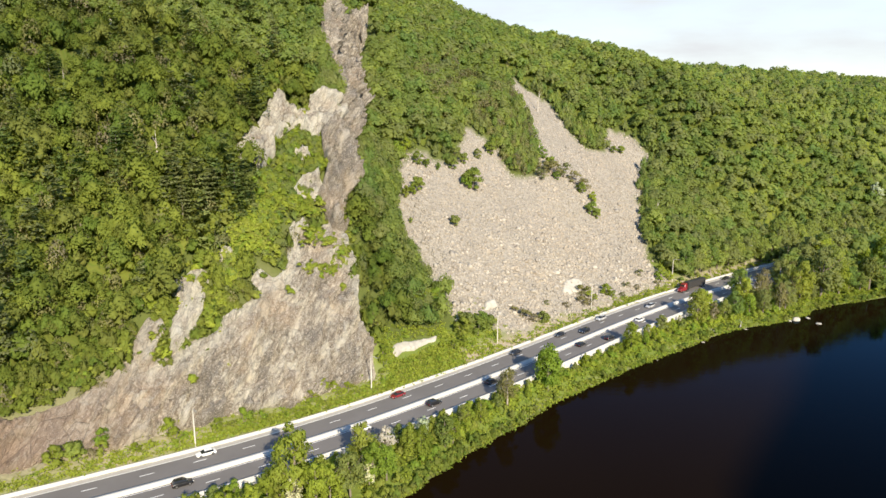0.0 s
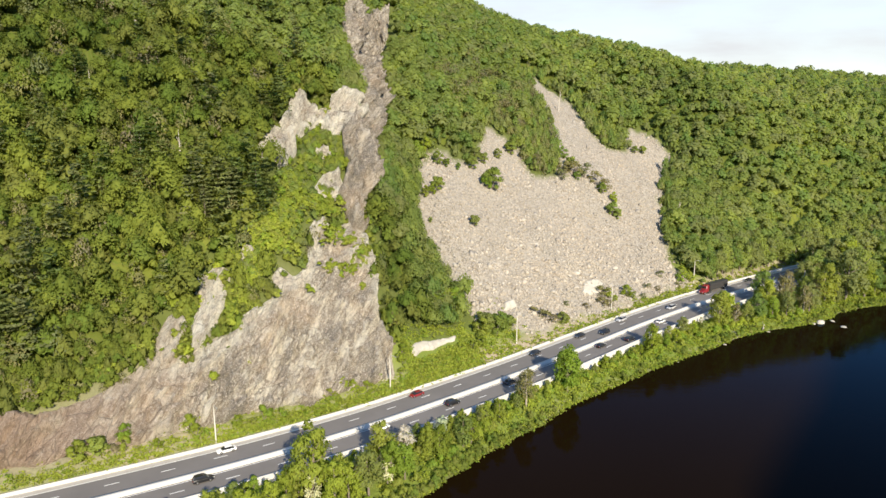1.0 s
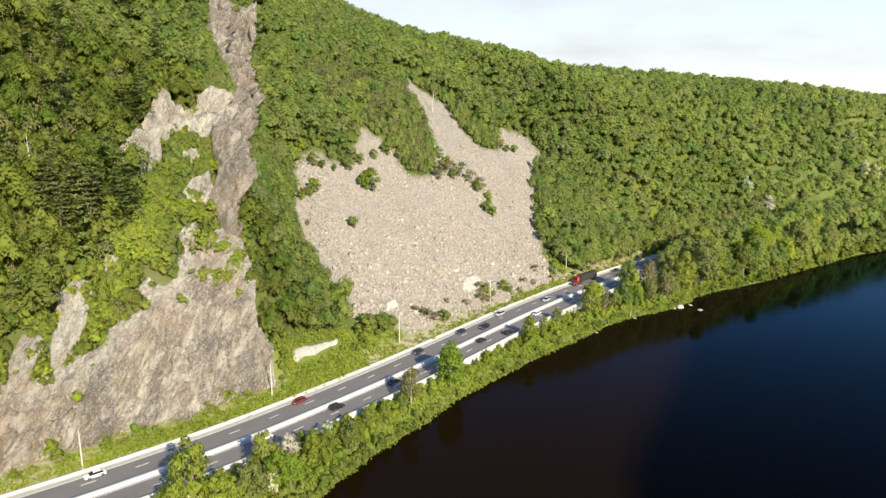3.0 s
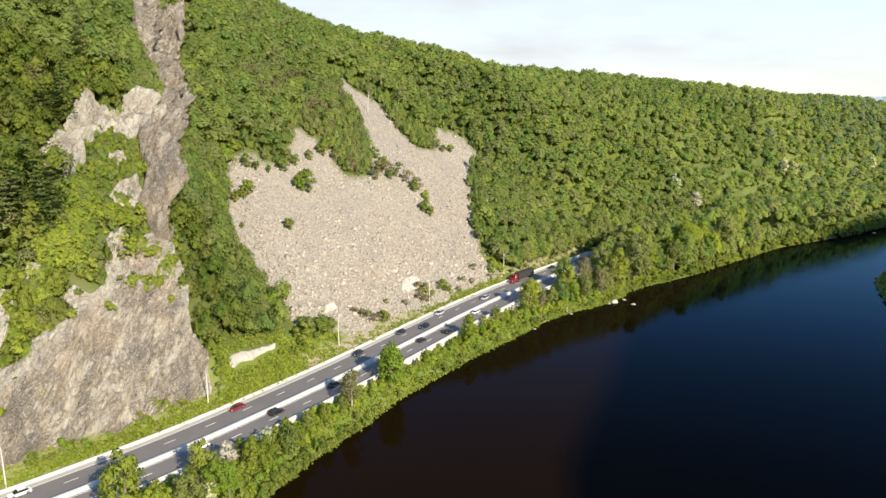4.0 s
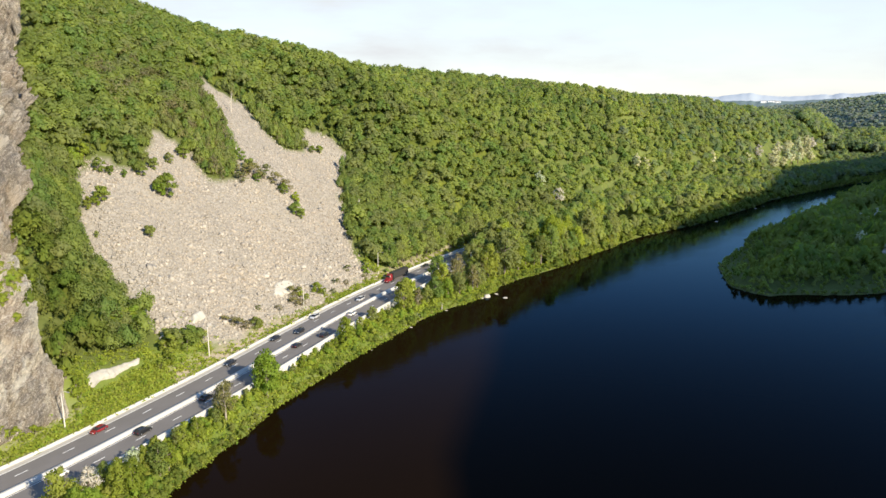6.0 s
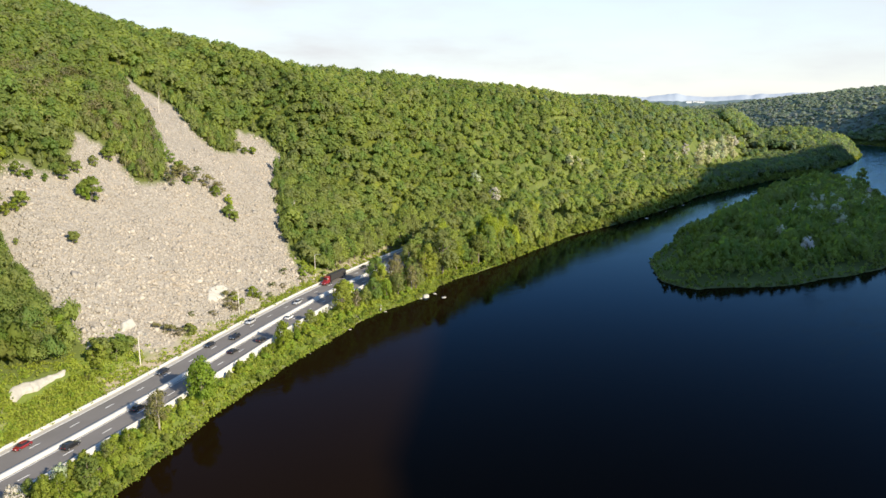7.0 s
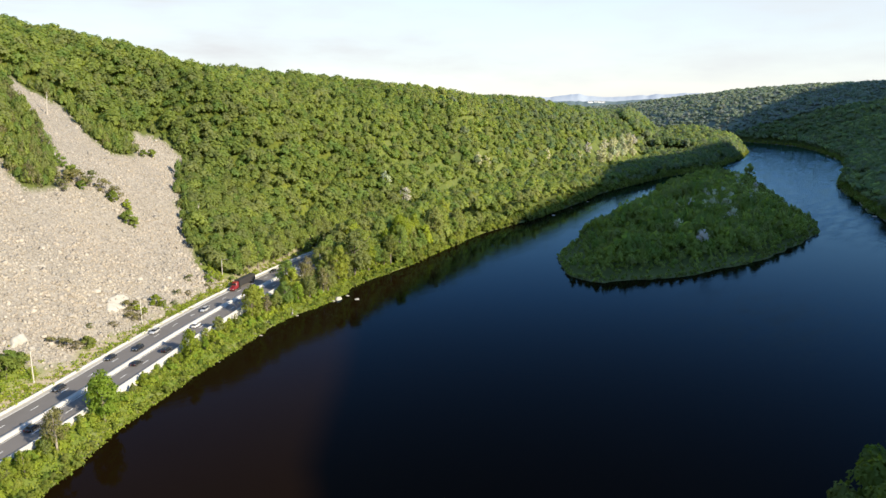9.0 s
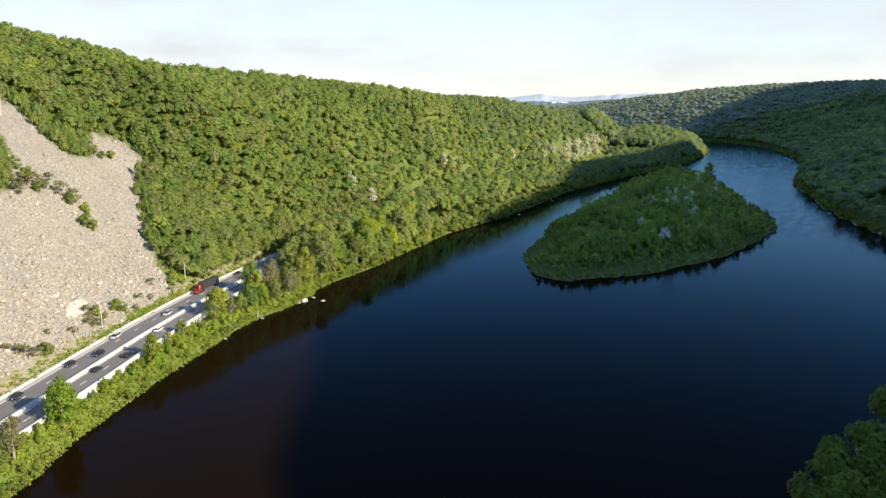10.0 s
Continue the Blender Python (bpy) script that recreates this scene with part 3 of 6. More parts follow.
def rock_sheet(name, outline, step, bulge, label, seed, material=None, rough_by=1.0, edge=2.4, slabs=False, whitened=1.0):
    """Bedded rock standing out of the slope inside an outline; its rim dips under the ground."""
    p = np.array(outline, float)
    aa, dd = np.arange(p[:, 0].min() - 3, p[:, 0].max() + 3, step), np.arange(p[:, 1].min() - 3, p[:, 1].max() + 3, step)
    a, d = np.meshgrid(aa, dd, indexing="ij")
    wob = 1.3 * fbm(a / 9, d / 9, seed, 3)
    keep = inside(outline, a + wob, d + 0.7 * wob)
    # how far inside the outline, by repeated averaging
    m = keep.astype(float)
    for _ in range(int(edge / step)):
        m = (m + np.roll(m, 1, 0) + np.roll(m, -1, 0) + np.roll(m, 1, 1) + np.roll(m, -1, 1)) / 5
    x, y, z = on_slope(a, d)
    gx, gy = np.gradient(z, step, step)
    n = np.stack([-gx, -gy, np.ones_like(z)], -1)
    n /= np.linalg.norm(n, axis=-1, keepdims=True)
    # tilted beds broken into blocks: flat-faced pieces at three sizes, long along the bedding
    u, w = 0.80 * a + 0.60 * (z - 6), -0.60 * a + 0.80 * (z - 6)
    u, w = u + 1.2 * fbm(a / 8, d / 8, seed + 1, 2), w + 1.2 * fbm(a / 8, d / 8, seed + 2, 2)
    rough = 1.0 * blocks(u / 11.0, w / 3.4, seed) + 0.9 * fbm(u / 26, w / 6, seed + 4, 2) + 0.5 * blocks(u / 4.2, w / 1.3, seed + 5) + 0.32 * blocks(u / 1.7, w / 0.7, seed + 7) + 0.7 * fbm(a / 13, d / 13, seed + 3, 3)
    if slabs:  # upright slabs that step back one above the other
        u2, w2 = a - 0.30 * d + 0.8 * fbm(a / 6, d / 6, seed + 11, 2), d + 0.8 * fbm(a / 6, d / 6, seed + 12, 2)
        rough = 1.0 * blocks(u2 / 5.0, w2 / 13.0, seed) + 0.75 * blocks(u2 / 2.4, w2 / 5.0, seed + 5) + 0.40 * blocks(u2 / 1.1, w2 / 1.9, seed + 7) + 0.4 * fbm(a / 13, d / 13, seed + 3, 2)
    ledge = w / 5.5 + 0.5 * fbm(a / 10, d / 10, seed + 8, 2)
    rough = rough + (0.7 * blocks(u / 6, w / 2.4, seed + 9) + 1.3 * (ledge - np.floor(ledge)) + 0.3) * smooth(d, 38, 60) * (0.25 if slabs else 1.0)
    push = np.maximum(bulge + rough * rough_by, 0.6) * smooth(m, 0.25, 0.95) - 1.6 * (1 - smooth(m, 0.05, 0.45))
    px, py = n[..., 0] * CO - n[..., 1] * SI, n[..., 0] * SI + n[..., 1] * CO
    v = np.stack([x + px * push, y + py * push, z + n[..., 2] * push], -1).reshape(-1, 3)
    f = grid_faces(len(aa), len(dd))
    f = f[m.ravel()[f].max(1) > 0.04]
    used, inv = np.unique(f, return_inverse=True)
    rim = (1 - smooth(depth_in(outline, a, d), 0.5, 5.5)) * smooth(d, 10, 17) * whitened
    return tagged(mesh_object(name, v[used], inv.reshape(-1, 4), material or ROCK, attrs={"rim": rim.ravel()[used]}), label, "cliff", kind="structure")


rock_sheet("rock_face", ROCK_FACE, 0.42, 2.0, "bare grey-brown bedded rock cliff rising beside the road", 11, ROCK, 1.9, 1.3)
rock_sheet("rock_rib", ROCK_RIB, 0.42, 3.0, "tall broken grey rock rib standing out of the wooded slope", 15, ROCK_DARKER, 3.0, 1.0, slabs=True, whitened=0.22)
rock_sheet("rock_outcrop", OUTCROP, 0.5, 2.6, "pale jagged rock outcrop among the trees on the slope", 21, ROCK_PALE, 1.5, 1.1)
for crag in LOW_CRAGS:
    rock_sheet("rock_crag", crag, 0.45, 1.5, "pale broken crag standing out of bright scrub", 25, ROCK_PALE, 1.2, 1.1)
for cut in PALE_CUTS:
    rock_sheet("pale_rock_ledge", cut, 0.4, 0.5, "bright whitish bare rock ledge above the road", 31, PALE_ROCK, 0.8, 1.2)


# ---- trees ----
OCTA_V = np.array([(1, 0, 0), (-1, 0, 0), (0, 1, 0), (0, -1, 0), (0, 0, 1), (0, 0, -1)], float)
OCTA_F = np.array([(0, 2, 4), (2, 1, 4), (1, 3, 4), (3, 0, 4), (2, 0, 5), (1, 2, 5), (3, 1, 5), (0, 3, 5)])


def leaf_tris(rng, centre, normal, size):
    """One ragged triangular leaf clump at each centre, lying roughly across its normal."""
    n = len(centre)
    t = np.cross(normal, rng.normal(size=(n, 3)))
    t /= np.linalg.norm(t, axis=1, keepdims=True) + 1e-9
    s = np.cross(normal, t)
    v = np.empty((n, 3, 3))
    for i in range(3):
        ang = 2.09 * i + rng.uniform(-0.5, 0.5, n)
        rad = size * rng.uniform(0.55, 1.25, n)
        v[:, i] = centre + (np.cos(ang) * rad)[:, None] * t + (np.sin(ang) * rad)[:, None] * s + normal * (rng.uniform(-0.25, 0.25, n) * size)[:, None]
    return v.reshape(-1, 3), np.arange(3 * n).reshape(-1, 3)


def crown(seed, lumps, leaves, size, core=True, tall=1.0, loose=0.0, up=0.34, near=(0.34, 0.68), fat=(0.34, 0.54), tilt=0.45, heart=0.60):
    """A broad crown about the origin, radius about 1: leaf clumps over overlapping lumps, with dark gaps between."""
    rng = np.random.default_rng(seed)
    c = rng.normal(size=(lumps, 3))
    c /= np.linalg.norm(c, axis=1, keepdims=True)
    c[:, 2] = np.abs(c[:, 2]) * 0.9 - 0.30
    c *= rng.uniform(*near, (lumps, 1))
    c[:, 2] *= tall
    c[0] = (0, 0, 0.35 * tall)
    r = rng.uniform(*fat, lumps)
    r[0] = heart
    k = leaves * 4
    which = rng.integers(0, lumps, k)
    u = rng.normal(size=(k, 3))
    u /= np.linalg.norm(u, axis=1, keepdims=True)
    u[:, 2] = np.where(u[:, 2] < -0.4, -u[:, 2], u[:, 2])
    p = c[which] + u * (r[which] * rng.uniform(0.82, 1.06 + loose, k))[:, None]
    gap = np.linalg.norm(p[:, None] - c[None], axis=2) / r[None]
    gap[np.arange(k), which] = 9
    p, u = p[gap.min(1) > 0.86][:leaves], u[gap.min(1) > 0.86][:leaves]
    nrm = u * 0.9 + rng.normal(size=u.shape) * tilt + (0, 0, 0.25)
    nrm /= np.linalg.norm(nrm, axis=1, keepdims=True)
    v, f = leaf_tris(rng, p, nrm, size)
    soft = u * 0.42 + p * (0.55, 0.55, 0.5) + rng.normal(size=u.shape) * 0.15 + (0, 0, up)
    soft = np.repeat(soft / np.linalg.norm(soft, axis=1, keepdims=True), 3, 0)
    if core:
        lumps = min(lumps, 5)
        r, c = r[:lumps], c[:lumps]
        cv = (OCTA_V[None] * (r * (0.86 - 0.4 * loose))[:, None, None] + c[:, None]).reshape(-1, 3)
        cf = (OCTA_F[None] + 6 * np.arange(lumps)[:, None, None]).reshape(-1, 3)
        soft = np.concatenate([soft, np.tile(OCTA_V, (lumps, 1))])
        v, f = np.concatenate([v, cv]), np.concatenate([f, cf + len(v)])
    return v, f, soft


def pine(seed, tiers, leaves, size):
    """A white pine: flat plumes in tiers round a stem, from 0 to 1 high, radius about 0.3."""
    rng = np.random.default_rng(seed)
    vs, ns = [], []
    for i in range(tiers):
        z = 0.22 + 0.78 * i / (tiers - 1)
        reach = 0.30 * (1 - 0.85 * ((z - 0.22) / 0.78) ** 1.3) + 0.02
        for k in range(5):
            ang = rng.uniform(0, 6.28)
            rr = reach * rng.uniform(0.7, 1.15)
            m = max(2, leaves // (tiers * 5))
            s = rng.uniform(0.15, 1.0, m)
            pts = np.stack([np.cos(ang) * rr * s, np.sin(ang) * rr * s, z + 0.05 * s + rng.normal(size=m) * 0.008], 1) + rng.normal(size=(m, 3)) * (0.028, 0.028, 0.004)
            vs.append(pts)
            ns.append(np.tile((0, 0, 1.0), (m, 1)) + rng.normal(size=(m, 3)) * 0.35)
    p, n = np.concatenate(vs), np.concatenate(ns)
    n /= np.linalg.norm(n, axis=1, keepdims=True)
    v, f = leaf_tris(rng, p, n, size)
    soft = n * 0.6 + p * (4.0, 4.0, 0.0) + (0, 0, 0.2)
    return v, f, np.repeat(soft / np.linalg.norm(soft, axis=1, keepdims=True), 3, 0)


def spread(name, templates, pos, wide, high, turn, tone, material, rng, label, category):
    """Many plants in one mesh: each a turned and scaled template, with a tone of its own."""
    pick = rng.integers(0, len(templates), len(pos))
    V, F, K, N, base = [], [], [], [], 0
    for i, (v, f, *soft) in enumerate(templates):
        j = np.where(pick == i)[0]
        if not len(j):
            continue
        c, s = np.cos(turn[j])[:, None], np.sin(turn[j])[:, None]
        x = (v[None, :, 0] * c - v[None, :, 1] * s) * wide[j][:, None] + pos[j, 0][:, None]
        y = (v[None, :, 0] * s + v[None, :, 1] * c) * wide[j][:, None] + pos[j, 1][:, None]
        z = v[None, :, 2] * high[j][:, None] + pos[j, 2][:, None]
        V.append(np.stack([x, y, z], -1).reshape(-1, 3))
        F.append((f[None] + (np.arange(len(j)) * len(v))[:, None, None]).reshape(-1, 3) + base)
        K.append(np.repeat(tone[j], len(v)))
        base += len(j) * len(v)
        if soft:
            q = soft[0]
            nx, ny = q[None, :, 0] * c - q[None, :, 1] * s, q[None, :, 0] * s + q[None, :, 1] * c
            N.append(np.stack([nx, ny, np.broadcast_to(q[None, :, 2], nx.shape)], -1).reshape(-1, 3))
    return tagged(mesh_object(name, np.concatenate(V), np.concatenate(F), material, attrs={"tone": np.concatenate(K)}, normals=np.concatenate(N) if N else None), label, category, kind="stuff")


def seen_from_eye(a, b, z):
    """Spots in sight of the camera's place; trees hidden from it are left out."""
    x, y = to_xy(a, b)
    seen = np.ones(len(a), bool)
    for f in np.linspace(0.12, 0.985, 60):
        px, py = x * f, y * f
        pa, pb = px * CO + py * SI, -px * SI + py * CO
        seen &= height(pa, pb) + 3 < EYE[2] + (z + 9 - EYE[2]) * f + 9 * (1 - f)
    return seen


def lattice(rng, a0, a1, b0, b1, step):
    a, b = np.meshgrid(np.arange(a0, a1, step), np.arange(b0, b1, step), indexing="ij")
    a, b = a + rng.uniform(-0.40, 0.40, a.shape) * step, b + rng.uniform(-0.40, 0.40, b.shape) * step
    return a.ravel(), b.ravel()


def bare(a, d):
    """Scree and rock, where no wood grows."""
    return inside(SCREE, a, d) | inside(ROCK_FACE, a, d) | inside(ROCK_RIB, a, d) | inside(OUTCROP, a, d) | inside(LOW_CRAGS[0], a, d) | inside(LOW_CRAGS[2], a, d) | inside(LOW_CRAGS[3], a, d)


rng = np.random.default_rng(3)
# near woods of the mountainside
a, b = lattice(rng, -150, 330, 150, 345, 5.0)
keep = np.hypot(*to_xy(a, b)) < 300
a0, b0 = lattice(rng, -150, 470, 150, 620, 4.9)
keep0 = np.hypot(*to_xy(a0, b0)) >= 300
a, b = np.concatenate([a[keep], a0[keep0]]), np.concatenate([b[keep], b0[keep0]])
a4, b4 = lattice(rng, 112, 312, 175, 360, 3.3)  # the wood's edge round the scree
d4 = b4 - mountain_foot(a4)
rim4 = depth_in(SCREE, a4, d4)
keep4 = (rim4 > -8) & (rim4 < rng.choice([-0.4, 2.2], len(a4), p=[0.85, 0.15])) & (d4 > 24) & (rng.random(len(a4)) < 0.42)
a1, b1 = lattice(rng, -110, 300, 165, 330, 4.7)  # closer growth on the steep side
a5, b5 = lattice(rng, -70, 30, 172, 240, 3.7)
a1, b1 = np.concatenate([a1, a5]), np.concatenate([b1, b5])
a2, b2 = lattice(rng, -110, 150, 168, 345, 2.9)  # a fringe of young growth round the bare rock
d2 = b2 - mountain_foot(a2)
rim = np.maximum.reduce([depth_in(o, a2, d2) for o in (ROCK_FACE, ROCK_RIB, OUTCROP)])
keep = (rim > np.where(a2 < 70, -13, -5)) & (rim < 2.2) & (d2 > 10) & (rng.random(len(a2)) < 0.85)
a3, b3 = lattice(rng, 182, 268, 235, 345, 3.6)  # thin trees between the arms of the scree
d3 = b3 - mountain_foot(a3)
keep3 = (d3 > 50) & (d3 < 135) & (depth_in(SCREE, a3, d3) > -16) & (rng.random(len(a3)) < 0.62)
young = np.concatenate([np.zeros(len(a), bool), np.ones(len(a1) + keep.sum() + keep3.sum() + keep4.sum(), bool)])
fringe = np.concatenate([np.zeros(len(a) + len(a1), bool), np.ones(keep.sum(), bool), np.zeros(keep3.sum() + keep4.sum(), bool)])
a, b = np.concatenate([a, a1, a2[keep], a3[keep3], a4[keep4]]), np.concatenate([b, b1, b2[keep], b3[keep3], b4[keep4]])
d = b - mountain_foot(a)
ok = (d > np.where(a > 240, 2, 9)) & (~bare(a, d - 1) | fringe) & ~((a > 84) & (a < 112) & (d < 14)) & ~((a >= 112) & (a < 240) & (d < 20))
a, b, d, young, fringe = a[ok], b[ok], d[ok], young[ok], fringe[ok]
# the crags stand free of tall trees below them
under = np.zeros(len(a), bool)
for crag in (OUTCROP, ROCK_RIB, *LOW_CRAGS):
    for step in (2.5, 5.5, 8.5):
        under |= inside(crag, a, d + step)
under |= inside(SCRUBLAND, a, d)
ok = ~under | (young & (rng.random(len(a)) < np.where(inside(SCRUBLAND, a, d), 0.3, 0.55)))
a, b, d, young, under = a[ok], b[ok], d[ok], young[ok], under[ok]
z = height(a, b)
near = np.hypot(*to_xy(a, b)) < 520
ok = seen_from_eye(a, b, z) & near
a, b, d, z, young, under = a[ok], b[ok], d[ok], z[ok], young[ok], under[ok]
x, y = to_xy(a, b)
n = len(a)
is_pine = ~((a > 180) & (a < 290) & (d < 150)) & (rng.random(n) < np.where((a < 90) & (d < 160), 0.075, 0.03)) & ~young & ((a < 84) | (d > 100)) & (a < 150)
rad = (2.2 + 3.6 * rng.random(n) ** 1.6) * np.where(a < 90, 0.92, 1.0) * np.where(young, 0.72, 1.0) * np.where((np.hypot(x, y) >= 300) & ~young, 1.20, 1.0)
gully = (a > 96) & (a < 128) & (d > 12) & (d < 120)
rad = np.where(gully, rng.uniform(2.4, 4.6, n), rad)
strip = (a > 182) & (a < 275) & (d > 44) & (d < 150) & (depth_in(SCREE, a, d) > -15)  # stunted trees on the stones
rad = np.where(under, rng.uniform(0.9, 1.7, n), rad)
rad = np.where(strip, rng.uniform(1.3, 3.0, n), rad)
tall = rad * rng.uniform(0.95, 1.45, n) * np.where(strip, 1.5, 1.0)
border = (d > 24) & (a > 112) & (depth_in(SCREE, a, d) > -4.5) | (a < 95) & (depth_in(ROCK_FACE, a, d) > -5)
rad = np.where(border & ~strip, np.minimum(rad, rng.uniform(1.2, 3.6, n)), rad)
even = (np.hypot(x, y) >= 300) & ~young & ~strip & ~border & ~under
rad = np.where(even, 3.5 + 3.2 * rng.random(n) ** 1.5, rad)
tall = np.where(even, rad * rng.uniform(0.78, 1.02, n), tall)
lift = np.where(strip | under | border, 0.12, 1.0) * rng.uniform(0.0, 3.6, n) * np.where(young, 0.25, np.where(np.hypot(x, y) > 300, 0.55, 1.0)) + 0.5 * tall + np.where(strip | border, 0.0, 0.55) * rad
lift = np.where(even, rng.uniform(3.4, 5.2, n) + 0.2 * rad, lift)
tone = rng.random(n)
CROWN_NEAR = [crown(40 + i, 11, 160, 0.140, loose=0.06, up=0.62, near=(0.34, 0.70), fat=(0.30, 0.46), tilt=0.26, heart=0.50) for i in range(7)]
CROWN_SOFT = [crown(50 + i, 8, 80, 0.200, loose=0.03, up=0.65, near=(0.32, 0.68), fat=(0.33, 0.48), tilt=0.20, heart=0.52) for i in range(6)]
PINE_NEAR = [pine(80 + i, 9, 260, 0.052) for i in range(4)]
thin = ~is_pine & (a > 170) & (a < 262) & (d > 40) & (d < 150) & (rng.random(n) < 0.30)
thin |= ~is_pine & (a < 90) & (rng.random(n) < 0.17)
bl = ~is_pine & ~thin
print("near woods", n)
CROWN_FINE = [crown(20 + i, 13, 400, 0.095, loose=0.12, up=0.45) for i in range(7)]
CROWN_YOUNG = [crown(30 + i, 5, 96, 0.18) for i in range(5)]
far_ = np.hypot(x, y)
near_ = far_ < 300
for name_, set_, which, leaf_ in (("steep_woods", CROWN_FINE, bl & ~young & near_ & (a < 97), LEAF), ("gully_woods", CROWN_FINE, bl & ~young & near_ & (a >= 97), LEAF_SLOPE), ("young_woods", CROWN_YOUNG, bl & young & near_ & (a < 97), LEAF),
                                  ("young_gully_woods", CROWN_FINE, bl & young & near_ & (a >= 97), LEAF_SLOPE), ("near_woods", CROWN_NEAR, bl & ~near_ & (far_ < 400), LEAF_SLOPE), ("ridge_woods", CROWN_SOFT, bl & ~near_ & (far_ >= 400), LEAF_SLOPE)):
    spread(name_, set_, np.stack([x, y, z + lift], 1)[which], rad[which], tall[which], rng.uniform(0, 6.28, n)[which], tone[which], leaf_, rng,
           "dense green broadleaf wood covering the mountainside", "woods")
CROWN_THIN = [crown(60 + i, 9, 150, 0.125, core=False, tall=1.35) for i in range(3)]
spread("thin_woods", CROWN_THIN, np.stack([x, y, z + lift], 1)[thin], rad[thin] * 0.8, tall[thin], rng.uniform(0, 6.28, n)[thin], tone[thin], LEAF_DRY, rng,
       "sparse olive-brown young trees at the edge of the scree", "woods")
# tall pines that stand out above the crags and along the cliff's shoulder
pa, pd = np.array([(38.4, 46.9), (41.5, 49), (44.9, 46.1), (52.2, 44.5), (55.5, 48), (35, 52), (32.3, 48.6), (70.7, 84.6), (66, 86), (-2.6, 76.8), (-5, 79), (-14.5, 20.8), (-10.7, 19.5), (-19, 23), (41.6, 135.6), (28, 60)]).T
px_, py_, pz_ = on_slope(pa, pd)
rng_p = np.random.default_rng(91)
hp = rng_p.uniform(11, 16, len(pa))
spread("shoulder_pines", [pine(90 + i, 10, 620, 0.040) for i in range(4)], np.stack([px_, py_, pz_ + 1.0], 1), hp * 1.15, hp, rng_p.uniform(0, 6.28, len(pa)), rng_p.random(len(pa)), LEAF_PINE, rng_p,
       "tall dark green pines above the crags of the cliff", "pines")
hp = rng.uniform(13, 19, n)
spread("near_pines", PINE_NEAR, np.stack([x, y, z - 0.5], 1)[is_pine], hp[is_pine] * 0.95, hp[is_pine], rng.uniform(0, 6.28, n)[is_pine], tone[is_pine], LEAF_PINE, rng,
       "dark green pines scattered through the wood", "woods")

# middle woods: the long slope down the valley, the point and the near right bank
a, b = lattice(rng, 250, 1500, 20, 900, 6.6)
s_, m_ = shore(a), median(a)
d = b - mountain_foot(a)
ok = (b > s_ + 3) & ~((np.abs(b - m_) < 11) & (a < 420)) & ~((b > m_ - 4) & (b < m_ + 34) & (a > 800) & (a < 1000)) & ~((a < 395) & (d > -20) & (d < 2)) & ~bare(a, d)
a, b = a[ok], b[ok]
z = height(a, b)
rr = np.hypot(*to_xy(a, b))
ok = seen_from_eye(a, b, z) & ((rr >= 520) | ((b < median(a)) & (a > 330)))
a, b, z = a[ok], b[ok], z[ok]
x, y = to_xy(a, b)
n = len(a)
print("middle woods", n)
point = (a > 1040) & (b < 190)  # the tall round trees of the far point
over = (a < 470) & (b < median(a))  # tall trees between the road and the water
rad = (3.9 + 2.6 * rng.random(n) ** 1.4) * np.clip((b - shore(a)) / 10, 0.8, 1.0) * np.where(point, 1.5, np.where(over, 1.15, 1.0))
CROWN_MID = [crown(140 + i, 6, 48, 0.24, up=0.65, near=(0.26, 0.60), fat=(0.38, 0.54), tilt=0.18, heart=0.56) for i in range(6)]
top = z + rng.uniform(1.5, 3.0, n) * np.clip((b - shore(a)) / 16 - 0.3, 0, 1) + 2.0 + rad * 0.35 + 7.5 * (1 - 0.65 * smooth(a, 560, 700) * (1 - smooth(a, 980, 1040))) * (a > 300) * (1 - point) * (1 - over) * smooth(b - shore(a), 3, 9) * (1 - smooth(b - shore(a), 30, 70)) + 7.0 * point * smooth(b - shore(a), 4, 22) + 9.0 * over * smooth(b - shore(a), 8, 20)
# more trees take the haze-tinted leaf colour further down the valley
hazed = rng.random(n) < 0.9 * smooth(a, 520, 1000)
for name_, which, leaf_, label_ in (("middle_woods", ~hazed, LEAF_SLOPE, "green broadleaf wood on the long slope beside the river"), ("further_woods", hazed, LEAF_HALF_HAZY, "broadleaf wood further down the valley, haze painted into its green")):
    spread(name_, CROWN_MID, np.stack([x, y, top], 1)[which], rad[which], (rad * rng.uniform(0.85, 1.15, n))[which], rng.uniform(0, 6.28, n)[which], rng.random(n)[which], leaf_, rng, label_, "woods")


